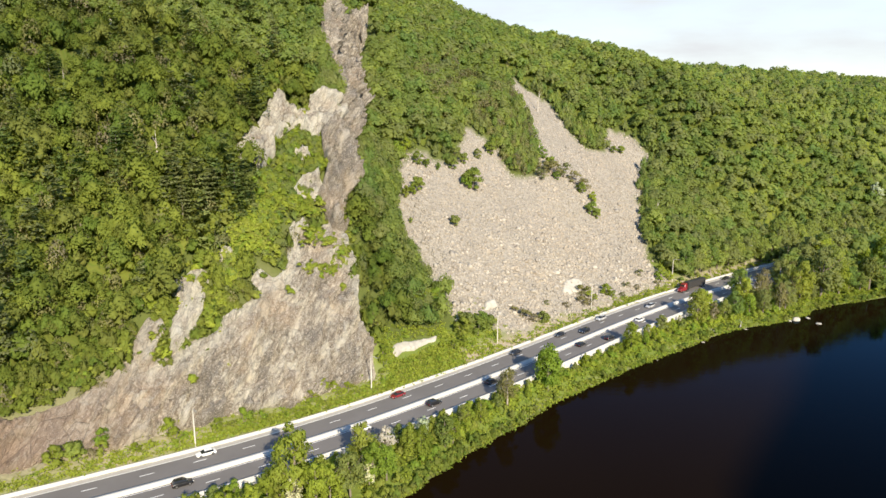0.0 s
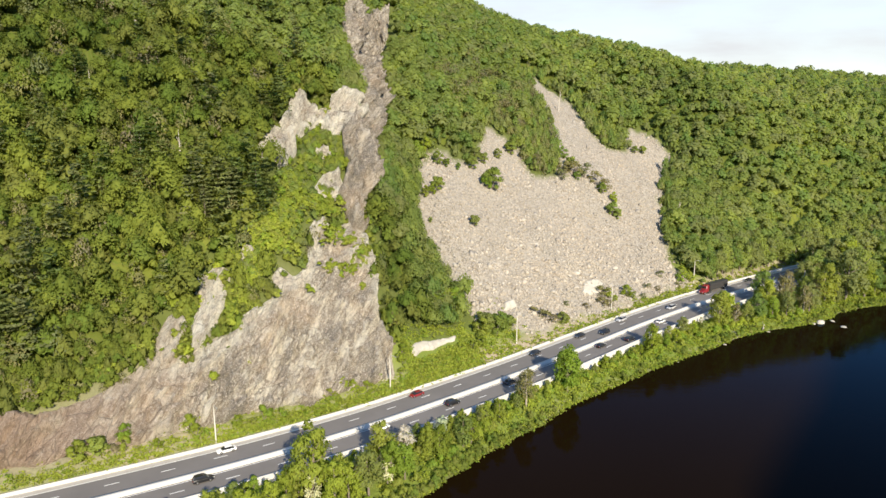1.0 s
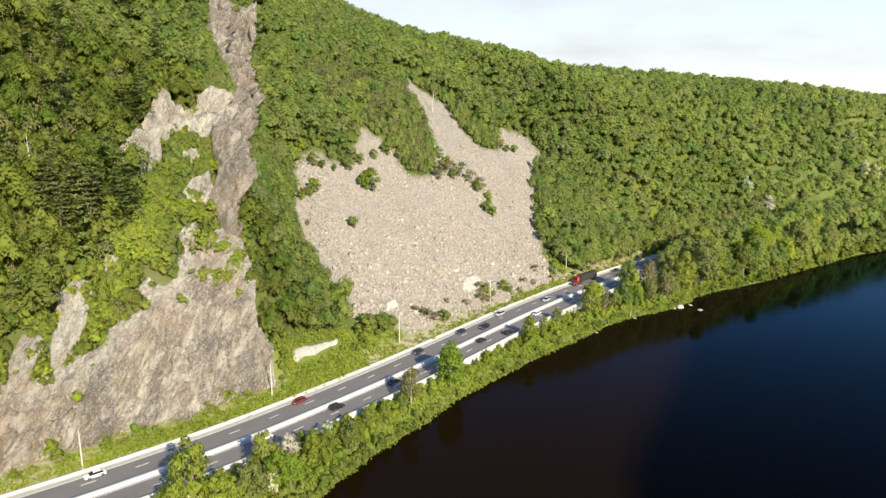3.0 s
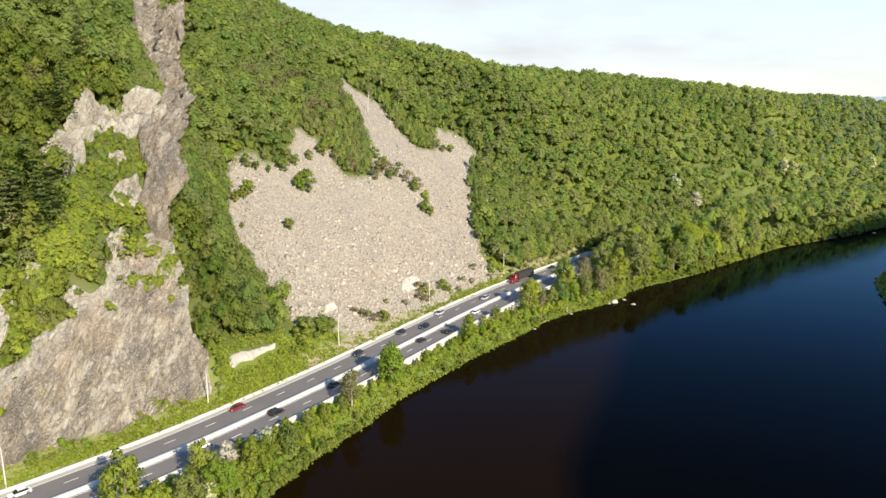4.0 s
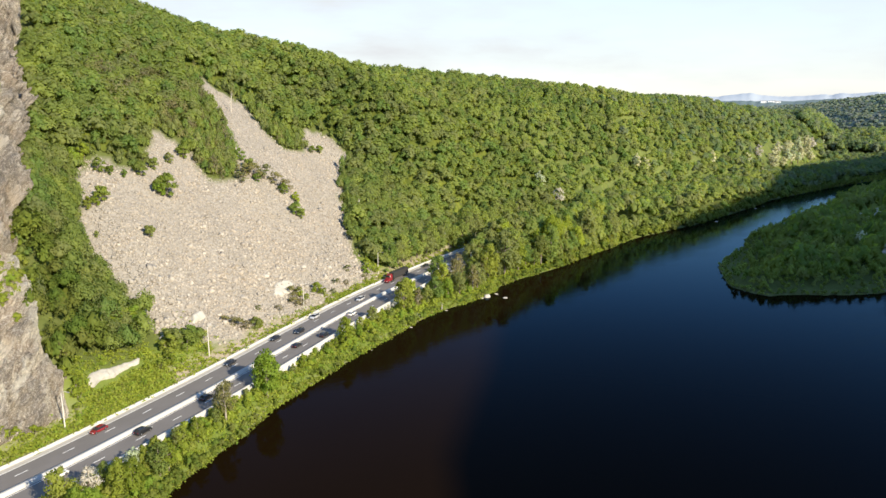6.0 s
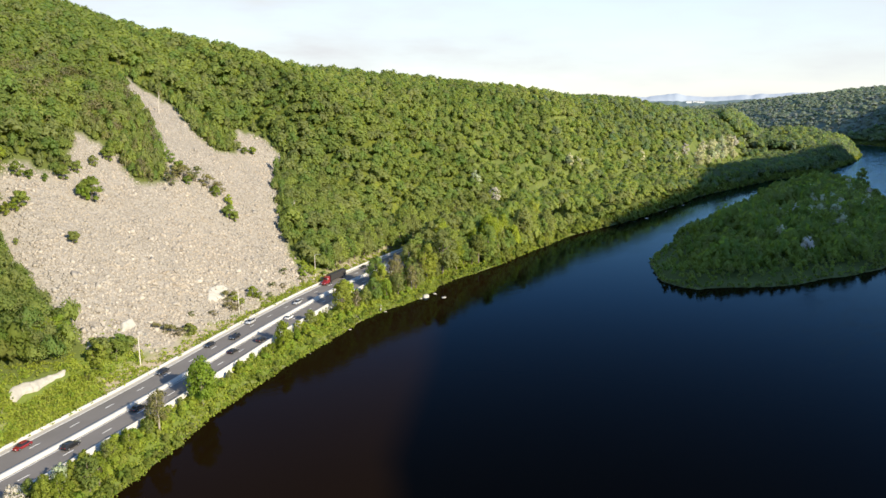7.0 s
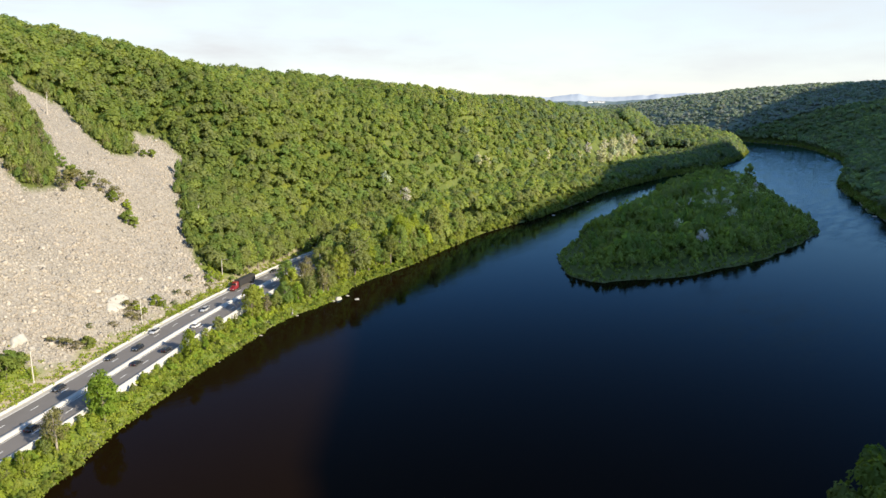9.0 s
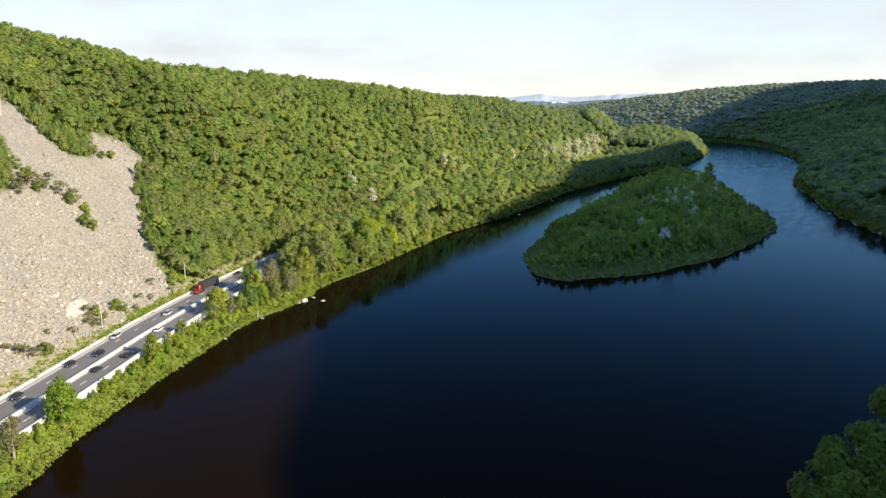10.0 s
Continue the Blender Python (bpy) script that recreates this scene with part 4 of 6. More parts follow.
def undergrowth(name, a0, a1, b0, b1, step, lift, rough, allowed, material, label):
    """A rough leafy sheet added above the ground so gaps between crowns show green, not dark; it stays below them and
    stops at the wood's edges.
    """
    aa, bb = np.arange(a0, a1, step), np.arange(b0, b1, step)
    g, h = np.meshgrid(aa, bb, indexing="ij")
    g, h = g + rng.uniform(-0.42, 0.42, g.shape) * step, h + rng.uniform(-0.42, 0.42, h.shape) * step
    okay = allowed(g, h)
    x, y = to_xy(g, h)
    z = height(g, h) + lift + rng.normal(size=g.shape) * rough * step + 0.5 * fbm(g / 9, h / 9, 61, 2)
    f = grid_faces(len(aa), len(bb))
    f = f[okay.ravel()[f].all(1)]
    f = np.concatenate([f[:, [0, 1, 2]], f[:, [0, 2, 3]]])
    used, inv = np.unique(f, return_inverse=True)
    v = np.stack([x, y, z], -1).reshape(-1, 3)[used]
    tone = (0.5 + 0.5 * fbm(g / 14, h / 14, 62, 2)).ravel()[used] % 1.0
    return tagged(mesh_object(name, v, inv.reshape(-1, 3), material, attrs={"tone": tone}), label, "undergrowth", kind="stuff")


def steep_ground(g, h):
    d = h - mountain_foot(g)
    rim = np.maximum.reduce([depth_in(o, g, d) for o in (SCREE, ROCK_FACE, ROCK_RIB, OUTCROP, *LOW_CRAGS)])
    under = np.maximum.reduce([depth_in(o, g, d + 5) for o in (ROCK_RIB, OUTCROP, *LOW_CRAGS)])
    return (d > np.where(g > 236, 6, np.where(g > 82, 24, 11))) & (rim < np.where(g < 82, -2.0, -3.5)) & (under < -1) & (np.hypot(*to_xy(g, h)) < 540)


def slope_ground(g, h):
    d = h - mountain_foot(g)
    return ((d > 8) | ((h > shore(g) + 9) & (h < median(g) - 15) & (g > 345)) | ((g > 430) & (h > shore(g) + 9))) & (np.hypot(*to_xy(g, h)) > 500) & ~((g > 700) & (g < 1000) & (np.abs(h - median(g)) < 13))


# raised sheets added to brighten the dark gaps between crowns
undergrowth("steep_undergrowth", -140, 470, 160, 480, 2.0, 0.9, 0.42, steep_ground, LEAF, "rough leafy sheet filling gaps between the trees of the steep slope")
undergrowth("slope_undergrowth", 250, 1500, 20, 760, 4.0, 3.4, 0.20, slope_ground, LEAF_SLOPE, "rough leafy sheet filling gaps between crowns of the long slope")

def far_ground(g, h):
    far_side = (far_shore(g) - h > 10) | ((g > 1480) & (h > shore(g) + 10))
    return far_side & (np.hypot(*to_xy(g, h)) > 620)


undergrowth("distant_undergrowth", 1250, 2850, -700, 1100, 9.0, 10.0, 0.14, lambda g, h: far_ground(g, h) & (np.hypot(*to_xy(g, h)) > 1560), LEAF_HAZY, "leafy sheet with painted haze filling gaps on the far hills")
undergrowth("far_undergrowth", 330, 1700, -700, 400, 7.0, 8.6, 0.16, lambda g, h: far_ground(g, h) & (np.hypot(*to_xy(g, h)) <= 1570), LEAF_HALF_HAZY, "leafy sheet filling gaps in the shaded wood on the far bank")

# right bank and far hills
a, b = lattice(rng, 60, 2900, -900, 1500, 10.0)
a1, b1 = lattice(rng, 70, 330, -130, 20, 8.5)
a, b = np.concatenate([a, a1]), np.concatenate([b, b1])
e = far_shore(a) - b
ok = (e > 2) | ((a > 1480) & (b > shore(a) + 3))
a, b = a[ok], b[ok]
z = height(a, b)
x, y = to_xy(a, b)
az = np.degrees(np.arctan2(x, y))
ok = seen_from_eye(a, b, z) & (az < 85) & (rng.random(len(a)) < np.clip(1300 / np.hypot(x, y), 0.7, 1))
a, b, z, x, y = a[ok], b[ok], z[ok], x[ok], y[ok]
n = len(a)
print("far woods", n)
rad = rng.uniform(5.4, 8.4, n) * np.clip(np.hypot(x, y) / 1100, 1.0, 1.2)
CROWN_FAR = [crown(240 + i, 2, 16, 0.40, up=0.6, near=(0.10, 0.36), fat=(0.52, 0.68), tilt=0.15) for i in range(5)]
close = a < 330
spread("right_bank_trees", [crown(270 + i, 9, 240, 0.145) for i in range(4)], np.stack([x, y, z + 3.5 + rad * 0.6], 1)[close], rad[close] * 0.62, rad[close] * 0.76, rng.uniform(0, 6.28, n)[close], rng.random(n)[close], LEAF, rng,
       "large leafy trees on the shaded near bank", "woods")
x, y, z, rad, n = x[~close], y[~close], z[~close], rad[~close], int((~close).sum())
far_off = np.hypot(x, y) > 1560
# the farther set's paler leaf colour carries painted haze
for name_, which, leaf_, label_ in (("far_woods", ~far_off, LEAF_HALF_HAZY, "shaded green wood on the far bank and hills"), ("distant_woods", far_off, LEAF_HAZY, "wood on far hills with haze painted into its pale leaves")):
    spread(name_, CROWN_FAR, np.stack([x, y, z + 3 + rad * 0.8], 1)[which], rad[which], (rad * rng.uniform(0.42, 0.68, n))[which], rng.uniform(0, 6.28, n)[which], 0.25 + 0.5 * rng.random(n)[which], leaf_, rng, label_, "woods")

# island thicket
a, b = lattice(rng, 330, 870, -60, 130, 4.2)
ok = island_depth(a, b) > 1.4
a, b = a[ok], b[ok]
z = height(a, b)
x, y = to_xy(a, b)
n = len(a)
print("island", n)
rad = rng.choice([1.7, 2.2, 2.8, 3.8], n) * rng.uniform(0.85, 1.15, n) * (0.58 + 0.82 * smooth(island_depth(a, b), 3, 30)) * (1 + 0.35 * fbm(a / 26, b / 26, 33, 2))
spread("island_thicket", [crown(290 + i, 4, 44, 0.25, tall=1.4, loose=0.1) for i in range(5)], np.stack([x, y, z + 0.6 + rad * 0.9], 1), rad, rad * rng.uniform(0.9, 1.5, n), rng.uniform(0, 6.28, n), rng.random(n), LEAF_WILLOW, rng,
       "green willow thicket covering the low river island", "thicket")

# greyish willows in the middle of the island
a, b = rng.normal(size=64) * 62 + 600, rng.normal(size=64) * 15 + 28
ok = island_depth(a, b) > 8
a, b = a[ok], b[ok]
x, y = to_xy(a, b)
n = len(a)
rad = rng.uniform(3.0, 4.8, n)
spread("grey_willows", [crown(296 + i, 4, 44, 0.25, tall=1.3) for i in range(3)], np.stack([x, y, height(a, b) + 2.6 + rad], 1), rad, rad * 1.3, rng.uniform(0, 6.28, n), rng.random(n), LEAF_PALE, rng,
       "pale greyish-green willows standing in the island thicket", "thicket")

# low willows round the island's rim
a, b = lattice(rng, 325, 870, -70, 130, 2.2)
rim = island_depth(a, b)
ok = (rim > -0.7) & (rim < 2.6)
a, b = a[ok], b[ok]
x, y = to_xy(a, b)
n = len(a)
rad = rng.uniform(0.8, 1.6, n)
spread("rim_bushes", [crown(300 + i, 3, 20, 0.36) for i in range(4)], np.stack([x, y, height(a, b) + 0.35 * rad], 1), rad, rad, rng.uniform(0, 6.28, n), rng.random(n), LEAF_WILLOW, rng,
       "low green bushes round the rim of the island", "thicket")

# bushes along the water's edge on both banks
n = 2450
a = np.concatenate([rng.uniform(325, 1290, 1150), np.where(rng.random(450) < 0.7, rng.uniform(-40, 100, 450), rng.uniform(100, 330, 450)), rng.uniform(330, 1520, 850)])
left = np.arange(n) < 1600
b = np.where(left, shore(a) + rng.uniform(-0.8, 5.0, n) * np.where(a < 325, 0.45, 1.0), far_shore(a) - rng.uniform(-0.5, 5.5, n))
z = height(a, b)
x, y = to_xy(a, b)
rad = rng.uniform(1.6, 3.4, n) * np.where(a < 325, 0.5, 1.0)
spread("shore_bushes", [crown(310 + i, 3, 24, 0.33) for i in range(5)], np.stack([x, y, z + 0.55 * rad], 1), rad, rad * rng.uniform(0.9, 1.4, n), rng.uniform(0, 6.28, n), rng.random(n), LEAF, rng,
       "green bushes hanging over the water's edge", "thicket")


# ---- road ----
def ribbon(name, a0, a1, o0, o1, z, material, step=4.0, thick=0.0, parent=None, label=""):
    """A strip along the road between two offsets from the median line, with an optional thickness upward."""
    aa = np.arange(a0, a1 + step, step)
    m = median(aa)
    slope = np.gradient(m, aa)
    ln = np.sqrt(1 + slope ** 2)
    na, nb = -slope / ln, 1 / ln
    prof = [(o0, z), (o1, z)] if not thick else [(o0, z), (o0 + 0.08 * (o1 - o0), z + thick), (o1 - 0.08 * (o1 - o0), z + thick), (o1, z)]
    rows = []
    for o, h in prof:
        x, y = to_xy(aa + na * o, m + nb * o)
        rows.append(np.stack([x, y, np.full_like(x, h)], 1))
    v = np.stack(rows, 1).reshape(-1, 3)
    return mesh_object(name, v, grid_faces(len(aa), len(prof))[:, ::-1], material, parent, label)


road = tagged(ribbon("road", -150, 1100, -9.0, 11.3, ROAD_Z, ASPHALT), "grey asphalt dual carriageway with two lanes each way", "road", kind="structure")
ribbon("shoulder", -150, 1100, 9.0, 11.3, ROAD_Z + 0.02, GUTTER, parent=road, label="pale worn concrete shoulder")
tagged(ribbon("median_barrier", -150, 420, -0.75, 0.75, ROAD_Z, CONCRETE, thick=0.85), "white concrete barrier between the carriageways", "barrier", kind="structure")
tagged(ribbon("mountain_barrier", -150, 420, 11.0, 11.6, ROAD_Z, CONCRETE, thick=0.8), "low pale concrete barrier at the mountain's foot", "barrier", kind="structure")
tagged(ribbon("river_parapet", -150, 420, -9.7, -9.0, ROAD_Z - 2.6, CONCRETE, thick=3.6), "pale concrete parapet wall above the river bank", "parapet", kind="structure")


# ---- single trees, shrubs and grass ----
def tube(points, radii, sides=6):
    """A tapered tube along points, as vertices and quads."""
    p, n = np.array(points, float), len(points)
    v = []
    for i in range(n):
        t = p[min(i + 1, n - 1)] - p[max(i - 1, 0)]
        t /= np.linalg.norm(t)
        s = np.cross(t, (0.3, 0.9, 0.1))
        s /= np.linalg.norm(s)
        w = np.cross(t, s)
        ang = np.arange(sides) * 2 * math.pi / sides
        v.append(p[i] + radii[i] * (np.cos(ang)[:, None] * s + np.sin(ang)[:, None] * w))
    f = [(i * sides + k, i * sides + (k + 1) % sides, (i + 1) * sides + (k + 1) % sides, (i + 1) * sides + k) for i in range(n - 1) for k in range(sides)]
    return np.concatenate(v), np.array(f)


def joined(pieces):
    V, F, base = [], [], 0
    for v, f in pieces:
        V.append(v)
        F.append(f + base)
        base += len(v)
    return np.concatenate(V), np.concatenate(F)


def tree_limbs(rng, high, reach, limbs):
    """A leaning stem and its limbs."""
    bend = rng.uniform(-0.06, 0.06, 2) * high
    stem = [(0, 0, -0.6), (bend[0] * 0.3, bend[1] * 0.3, high * 0.35), (bend[0], bend[1], high * 0.62), (bend[0] * 1.2, bend[1] * 1.3, high * 0.93)]
    r0 = 0.020 * high + 0.04
    pieces = [tube(stem, [r0 * 1.25, r0, r0 * 0.65, r0 * 0.15])]
    for k in range(limbs):
        h = rng.uniform(0.30, 0.70)
        ang = k * 2.4 + rng.uniform(-0.5, 0.5)
        x0, y0 = bend * h
        s = reach * rng.uniform(0.55, 0.9)
        end = (x0 + math.cos(ang) * s, y0 + math.sin(ang) * s, high * (h + rng.uniform(0.14, 0.30)))
        mid = ((x0 + end[0]) / 2, (y0 + end[1]) / 2, (high * h + end[2]) / 2 - 0.04 * high)
        pieces.append(tube([(x0, y0, high * h), mid, end], [r0 * 0.5, r0 * 0.32, r0 * 0.08], 5))
    return joined(pieces)


def bough_crown(seed, boughs, leaves, size, spread_out=0.30):
    """A tall airy crown from 0 to 1 high and about 1 wide: many small sprays of leaves on boughs, fuller below the middle, open between."""
    rng = np.random.default_rng(seed)
    h = rng.beta(1.5, 1.35, boughs)
    girth = np.sin(np.pi * np.clip(0.16 + 0.80 * h, 0, 1)) ** 0.8
    ang = np.arange(boughs) * 2.4 + rng.uniform(-0.5, 0.5, boughs)
    out = girth * rng.uniform(0.30, 0.80, boughs)
    c = np.stack([np.cos(ang) * out, np.sin(ang) * out, h], 1)
    r = rng.uniform(0.18, 0.34, boughs) * (0.65 + 0.5 * girth)
    which = rng.integers(0, boughs, leaves)
    u = rng.normal(size=(leaves, 3))
    u /= np.linalg.norm(u, axis=1, keepdims=True)
    u[:, 2] = np.where(u[:, 2] < -0.5, -u[:, 2], u[:, 2])
    p = c[which] + u * (r[which] * rng.uniform(1 - spread_out * 2, 1 + spread_out, leaves))[:, None] * (1, 1, 0.42)
    nrm = u * 0.8 + rng.normal(size=u.shape) * 0.45 + (0, 0, 0.3)
    nrm /= np.linalg.norm(nrm, axis=1, keepdims=True)
    v, f = leaf_tris(rng, p * (1, 1, 2.0), nrm, size)
    soft = u * 0.7 + p * (0.7, 0.7, 0.0) + rng.normal(size=u.shape) * 0.2 + (0, 0, 0.30)
    return v * (1, 1, 0.5), f, np.repeat(soft / np.linalg.norm(soft, axis=1, keepdims=True), 3, 0)


def make_tree(name, seed, high, reach, leaves, size, material, label, category="tree", pale=False, limbs=6, low=0.12, boughs=34):
    """A tree with its stem and limbs, and a crown of leaf sprays."""
    rng = np.random.default_rng(seed)
    thing = tagged(new(name), label, category)
    v, f = tree_limbs(rng, high, reach, limbs)
    mesh_object("trunk", v, f, PALE_BARK if pale else BARK, thing)
    v, f, soft = bough_crown(seed + 500, boughs, leaves, size)
    v = v * (reach, reach, high * (1.0 - low)) + (0, 0, high * low)
    mesh_object("crown", v, f, material, thing, normals=soft)
    return thing


def make_shrub(name, seed, high, reach, leaves, size, material, label, category="shrub"):
    thing = tagged(new(name), label, category)
    rng = np.random.default_rng(seed)
    v, f = joined([tube([(0, 0, -0.3), (math.cos(k * 2.1) * reach * 0.25, math.sin(k * 2.1) * reach * 0.25, high * 0.4), (math.cos(k * 2.1) * reach * 0.5, math.sin(k * 2.1) * reach * 0.5, high * 0.8)], [0.09, 0.06, 0.02], 5) for k in range(3)])
    mesh_object("stem", v, f, BARK, thing)
    v, f, soft = bough_crown(seed + 900, 16, leaves, size)
    v = v * (reach, reach, high) + (0, 0, 0.05 * high)
    v[:, 2] = np.maximum(v[:, 2], -0.15)
    mesh_object("foliage", v, f, material, thing, normals=soft)
    return thing


def put(models, used, a, b, scale, rng, squash=1.0, sink=0.0):
    """Stands a model, or a copy of it, on the ground."""
    i = int(rng.integers(0, len(models)))
    x, y = to_xy(a, b)
    model = models[i].scale if i in used else Vector((1, 1, 1))
    m = Matrix.LocRotScale((float(x), float(y), float(height(np.array([a]), np.array([b]))[0]) - sink), Euler((0, 0, rng.uniform(0, 6.28))), (scale / model.x, scale / model.y, scale * squash / model.z))
    if i in used:
        return copy_thing(models[i], m)
    used.add(i)
    models[i].matrix_basis = m
    return models[i]


rng = np.random.default_rng(17)
BLOSSOM_FAR = [(434, 221, 1.3), (428, 233, 1.2), (568, 219, 1.2), (574, 214, 1.3), (701, 196, 1.3), (771, 181, 1.3), (884, 167, 1.5), (936, 164, 1.6), (992, 159, 1.6), (753, 161, 1.2), (1049, 156, 1.5), (406, 213, 1.1)]
BANK = "trees along the river bank"
bank_trees = [make_tree("bank_tree", 300 + i, 10.5, 3.6, 2400, 0.085, LEAF_BRIGHT, "leafy yellow-green tree on the steep river bank", boughs=30 + 3 * i) for i in range(6)]
full_trees = [make_tree("bank_tree", 320 + i, 10.5, 4.0, 2400, 0.085, LEAF_SLOPE, "full mid-green tree on the steep river bank", boughs=34 + 3 * i) for i in range(4)]
thin_trees = [make_tree("thin_tree", 340 + i, 11.0, 3.4, 1700, 0.075, LEAF_DRY, "thin pale-stemmed tree with sparse olive leaves on the bank", low=0.2, pale=True, limbs=12) for i in range(3)]
blossom_trees = [make_tree("blossom_tree", 360 + i, 8.5, 3.0, 1500, 0.085, LEAF_PALE, "tree covered in creamy white blossom", low=0.18, boughs=26) for i in range(2)]
for o in bank_trees + full_trees + thin_trees + blossom_trees:
    o["group"] = BANK
used = {id(k): set() for k in (bank_trees, full_trees, thin_trees, blossom_trees)}
aa = -40.0
while aa < 420:
    gap = median(aa) - 10.5 - shore(aa)
    kind = bank_trees if rng.random() < (0.70 if aa < 205 else 0.25) else full_trees if rng.random() < 0.70 else thin_trees
    if 128 < aa < 172 and rng.random() < 0.25:
        aa += 3.0
        continue
    rows_ = max(2, round(gap / 7.5))
    for row in range(rows_):
        off = (5.6 if 98 < aa < 215 else 3.2) + (gap - (6.6 if 98 < aa < 215 else 4.2)) * (row + rng.uniform(0.1, 0.9)) / rows_
        s = float((rng.uniform(1.1, 1.4) if rng.random() < 0.25 else rng.uniform(0.55, 0.98)) * (0.48 if gap - off < 5 and aa < 235 else 0.8 if gap - off < 5 and aa < 300 else 1.0) * (1.5 if aa > 290 else 1.25 if aa > 205 else 1.12))
        if aa < 290 and rng.random() > (0.28 if aa < 98 else 0.12):
            s = min(s, ((2.4 if 98 < aa < 215 else 3.4) + 0.55 * float(gap - off)) / 10.5)
        if 98 < aa < 215 and rng.random() < 0.30:
            continue
        a1 = aa + rng.uniform(-2, 2)
        put(kind, used[id(kind)], a1, shore(a1) + off, s, rng)
        kind = bank_trees if rng.random() < (0.7 if aa < 205 else 0.25) else full_trees
    aa += rng.uniform(4.4, 7.4) if aa < 205 else rng.uniform(5.6, 7.8)
# the tall bright tree that leans over the parapet, and blossom at the water side
for a1, o1, s in ((126, 7.5, 1.30), (129, 5.0, 0.95), (171, 8.0, 0.95), (214, 9.0, 1.25), (222, 7.0, 1.1), (246, 11.0, 1.2)):
    put(bank_trees, used[id(bank_trees)], a1, median(a1) - 10 - o1 + 3.5, s, rng)
for a1, o1, s in ((53, 13, 0.85), (66, 9, 0.9), (40, 15, 0.8), (58, 16, 0.7), (78, 8, 0.7)):
    put(blossom_trees, used[id(blossom_trees)], a1, median(a1) - 10 - o1 + 3.5, s, rng)
for a1, o1, s in ((108, 8, 1.0), (253, 14, 1.2), (262, 10, 1.25), (290, 8, 1.2), (297, 9, 1.1), (304, 10, 1.15)):
    put(thin_trees, used[id(thin_trees)], a1, median(a1) - 10 - o1 + 3.5, s, rng)
# tall trees close to the road, placed to hide its far end from the camera
for a1, o1, s in ((300, -12, 1.2), (305, -11, 1.5), (311, -10.8, 1.6), (318, -10.6, 1.7), (324, -11, 1.6), (330, -11, 1.7), (337, -11, 1.7), (309, 13.5, 1.2), (316, 13, 1.4), (323, 13, 1.5), (331, 13, 1.5), (340, 13, 1.6), (250, 16, 1.1), (256, 15, 1.2), (262, 16.5, 1.3), (268, 15, 1.2), (275, 16, 1.4), (282, 14.5, 1.3), (289, 16, 1.4), (296, 14.5, 1.3), (303, 16, 1.4), (326, 16.5, 1.6), (336, 17, 1.5), (348, 14, 1.6), (356, 16, 1.6), (364, 14, 1.6), (372, 16, 1.6), (380, 14, 1.6), (389, 15, 1.6), (398, 15, 1.6), (306, -13.5, 2.0), (313, -14.5, 2.1), (321, -13.5, 2.2), (329, -14.5, 2.1), (338, -14, 2.1), (347, -14.5, 2.1), (357, -14, 2.1), (367, -14, 2.1), (377, -14, 2.1), (283, -12.5, 1.35), (287, -12, 1.45), (291, -12.5, 1.5), (295, -12, 1.6), (300, -13, 1.7), (345, -11, 1.7), (353, -11, 1.8), (361, -11, 1.8), (369, -11, 1.8), (378, -11, 1.8), (388, -11, 1.8), (398, -11, 1.8), (408, -11, 1.8)):
    put(full_trees, used[id(full_trees)], a1, median(a1) + o1, s, rng)
# the lone tall tree at the island's end
put(full_trees, used[id(full_trees)], 795, 9, 1.5, rng, 1.15)
# blossom further down the valley, by the road
for a1, b1, s in BLOSSOM_FAR:
    put(blossom_trees, used[id(blossom_trees)], a1, b1, s * 1.25, rng)

for k in range(22):
    a1 = 810 + 8.4 * k + float(rng.uniform(-4, 4))
    put(blossom_trees, used[id(blossom_trees)], a1, float(median(a1)) + float(rng.uniform(12, 31)), float(rng.uniform(1.2, 1.9)), rng)

# shrubs at the mountain's foot, on the scree and on the rock
ROADSIDE = "shrubs at the mountain's foot"
shrubs = [make_shrub("shrub", 400 + i, 3.0, 1.8, 800, 0.125, LEAF_BRIGHT, "bright green leafy shrub growing beside the rock") for i in range(4)]
dark_shrubs = [make_shrub("shrub", 420 + i, 3.2, 2.0, 1500, 0.125, LEAF_BRIGHT if i == 0 else LEAF_WILLOW, "rounded mid-green bush growing on the loose stones") for i in range(3)]
dry_shrubs = [make_shrub("shrub", 440 + i, 2.4, 2.2, 520, 0.105, LEAF_DRY, "low olive-brown scrub bush on the stony slope") for i in range(2)]
for o in shrubs + dark_shrubs + dry_shrubs:
    o["group"] = ROADSIDE
used.update({id(k): set() for k in (shrubs, dark_shrubs, dry_shrubs)})
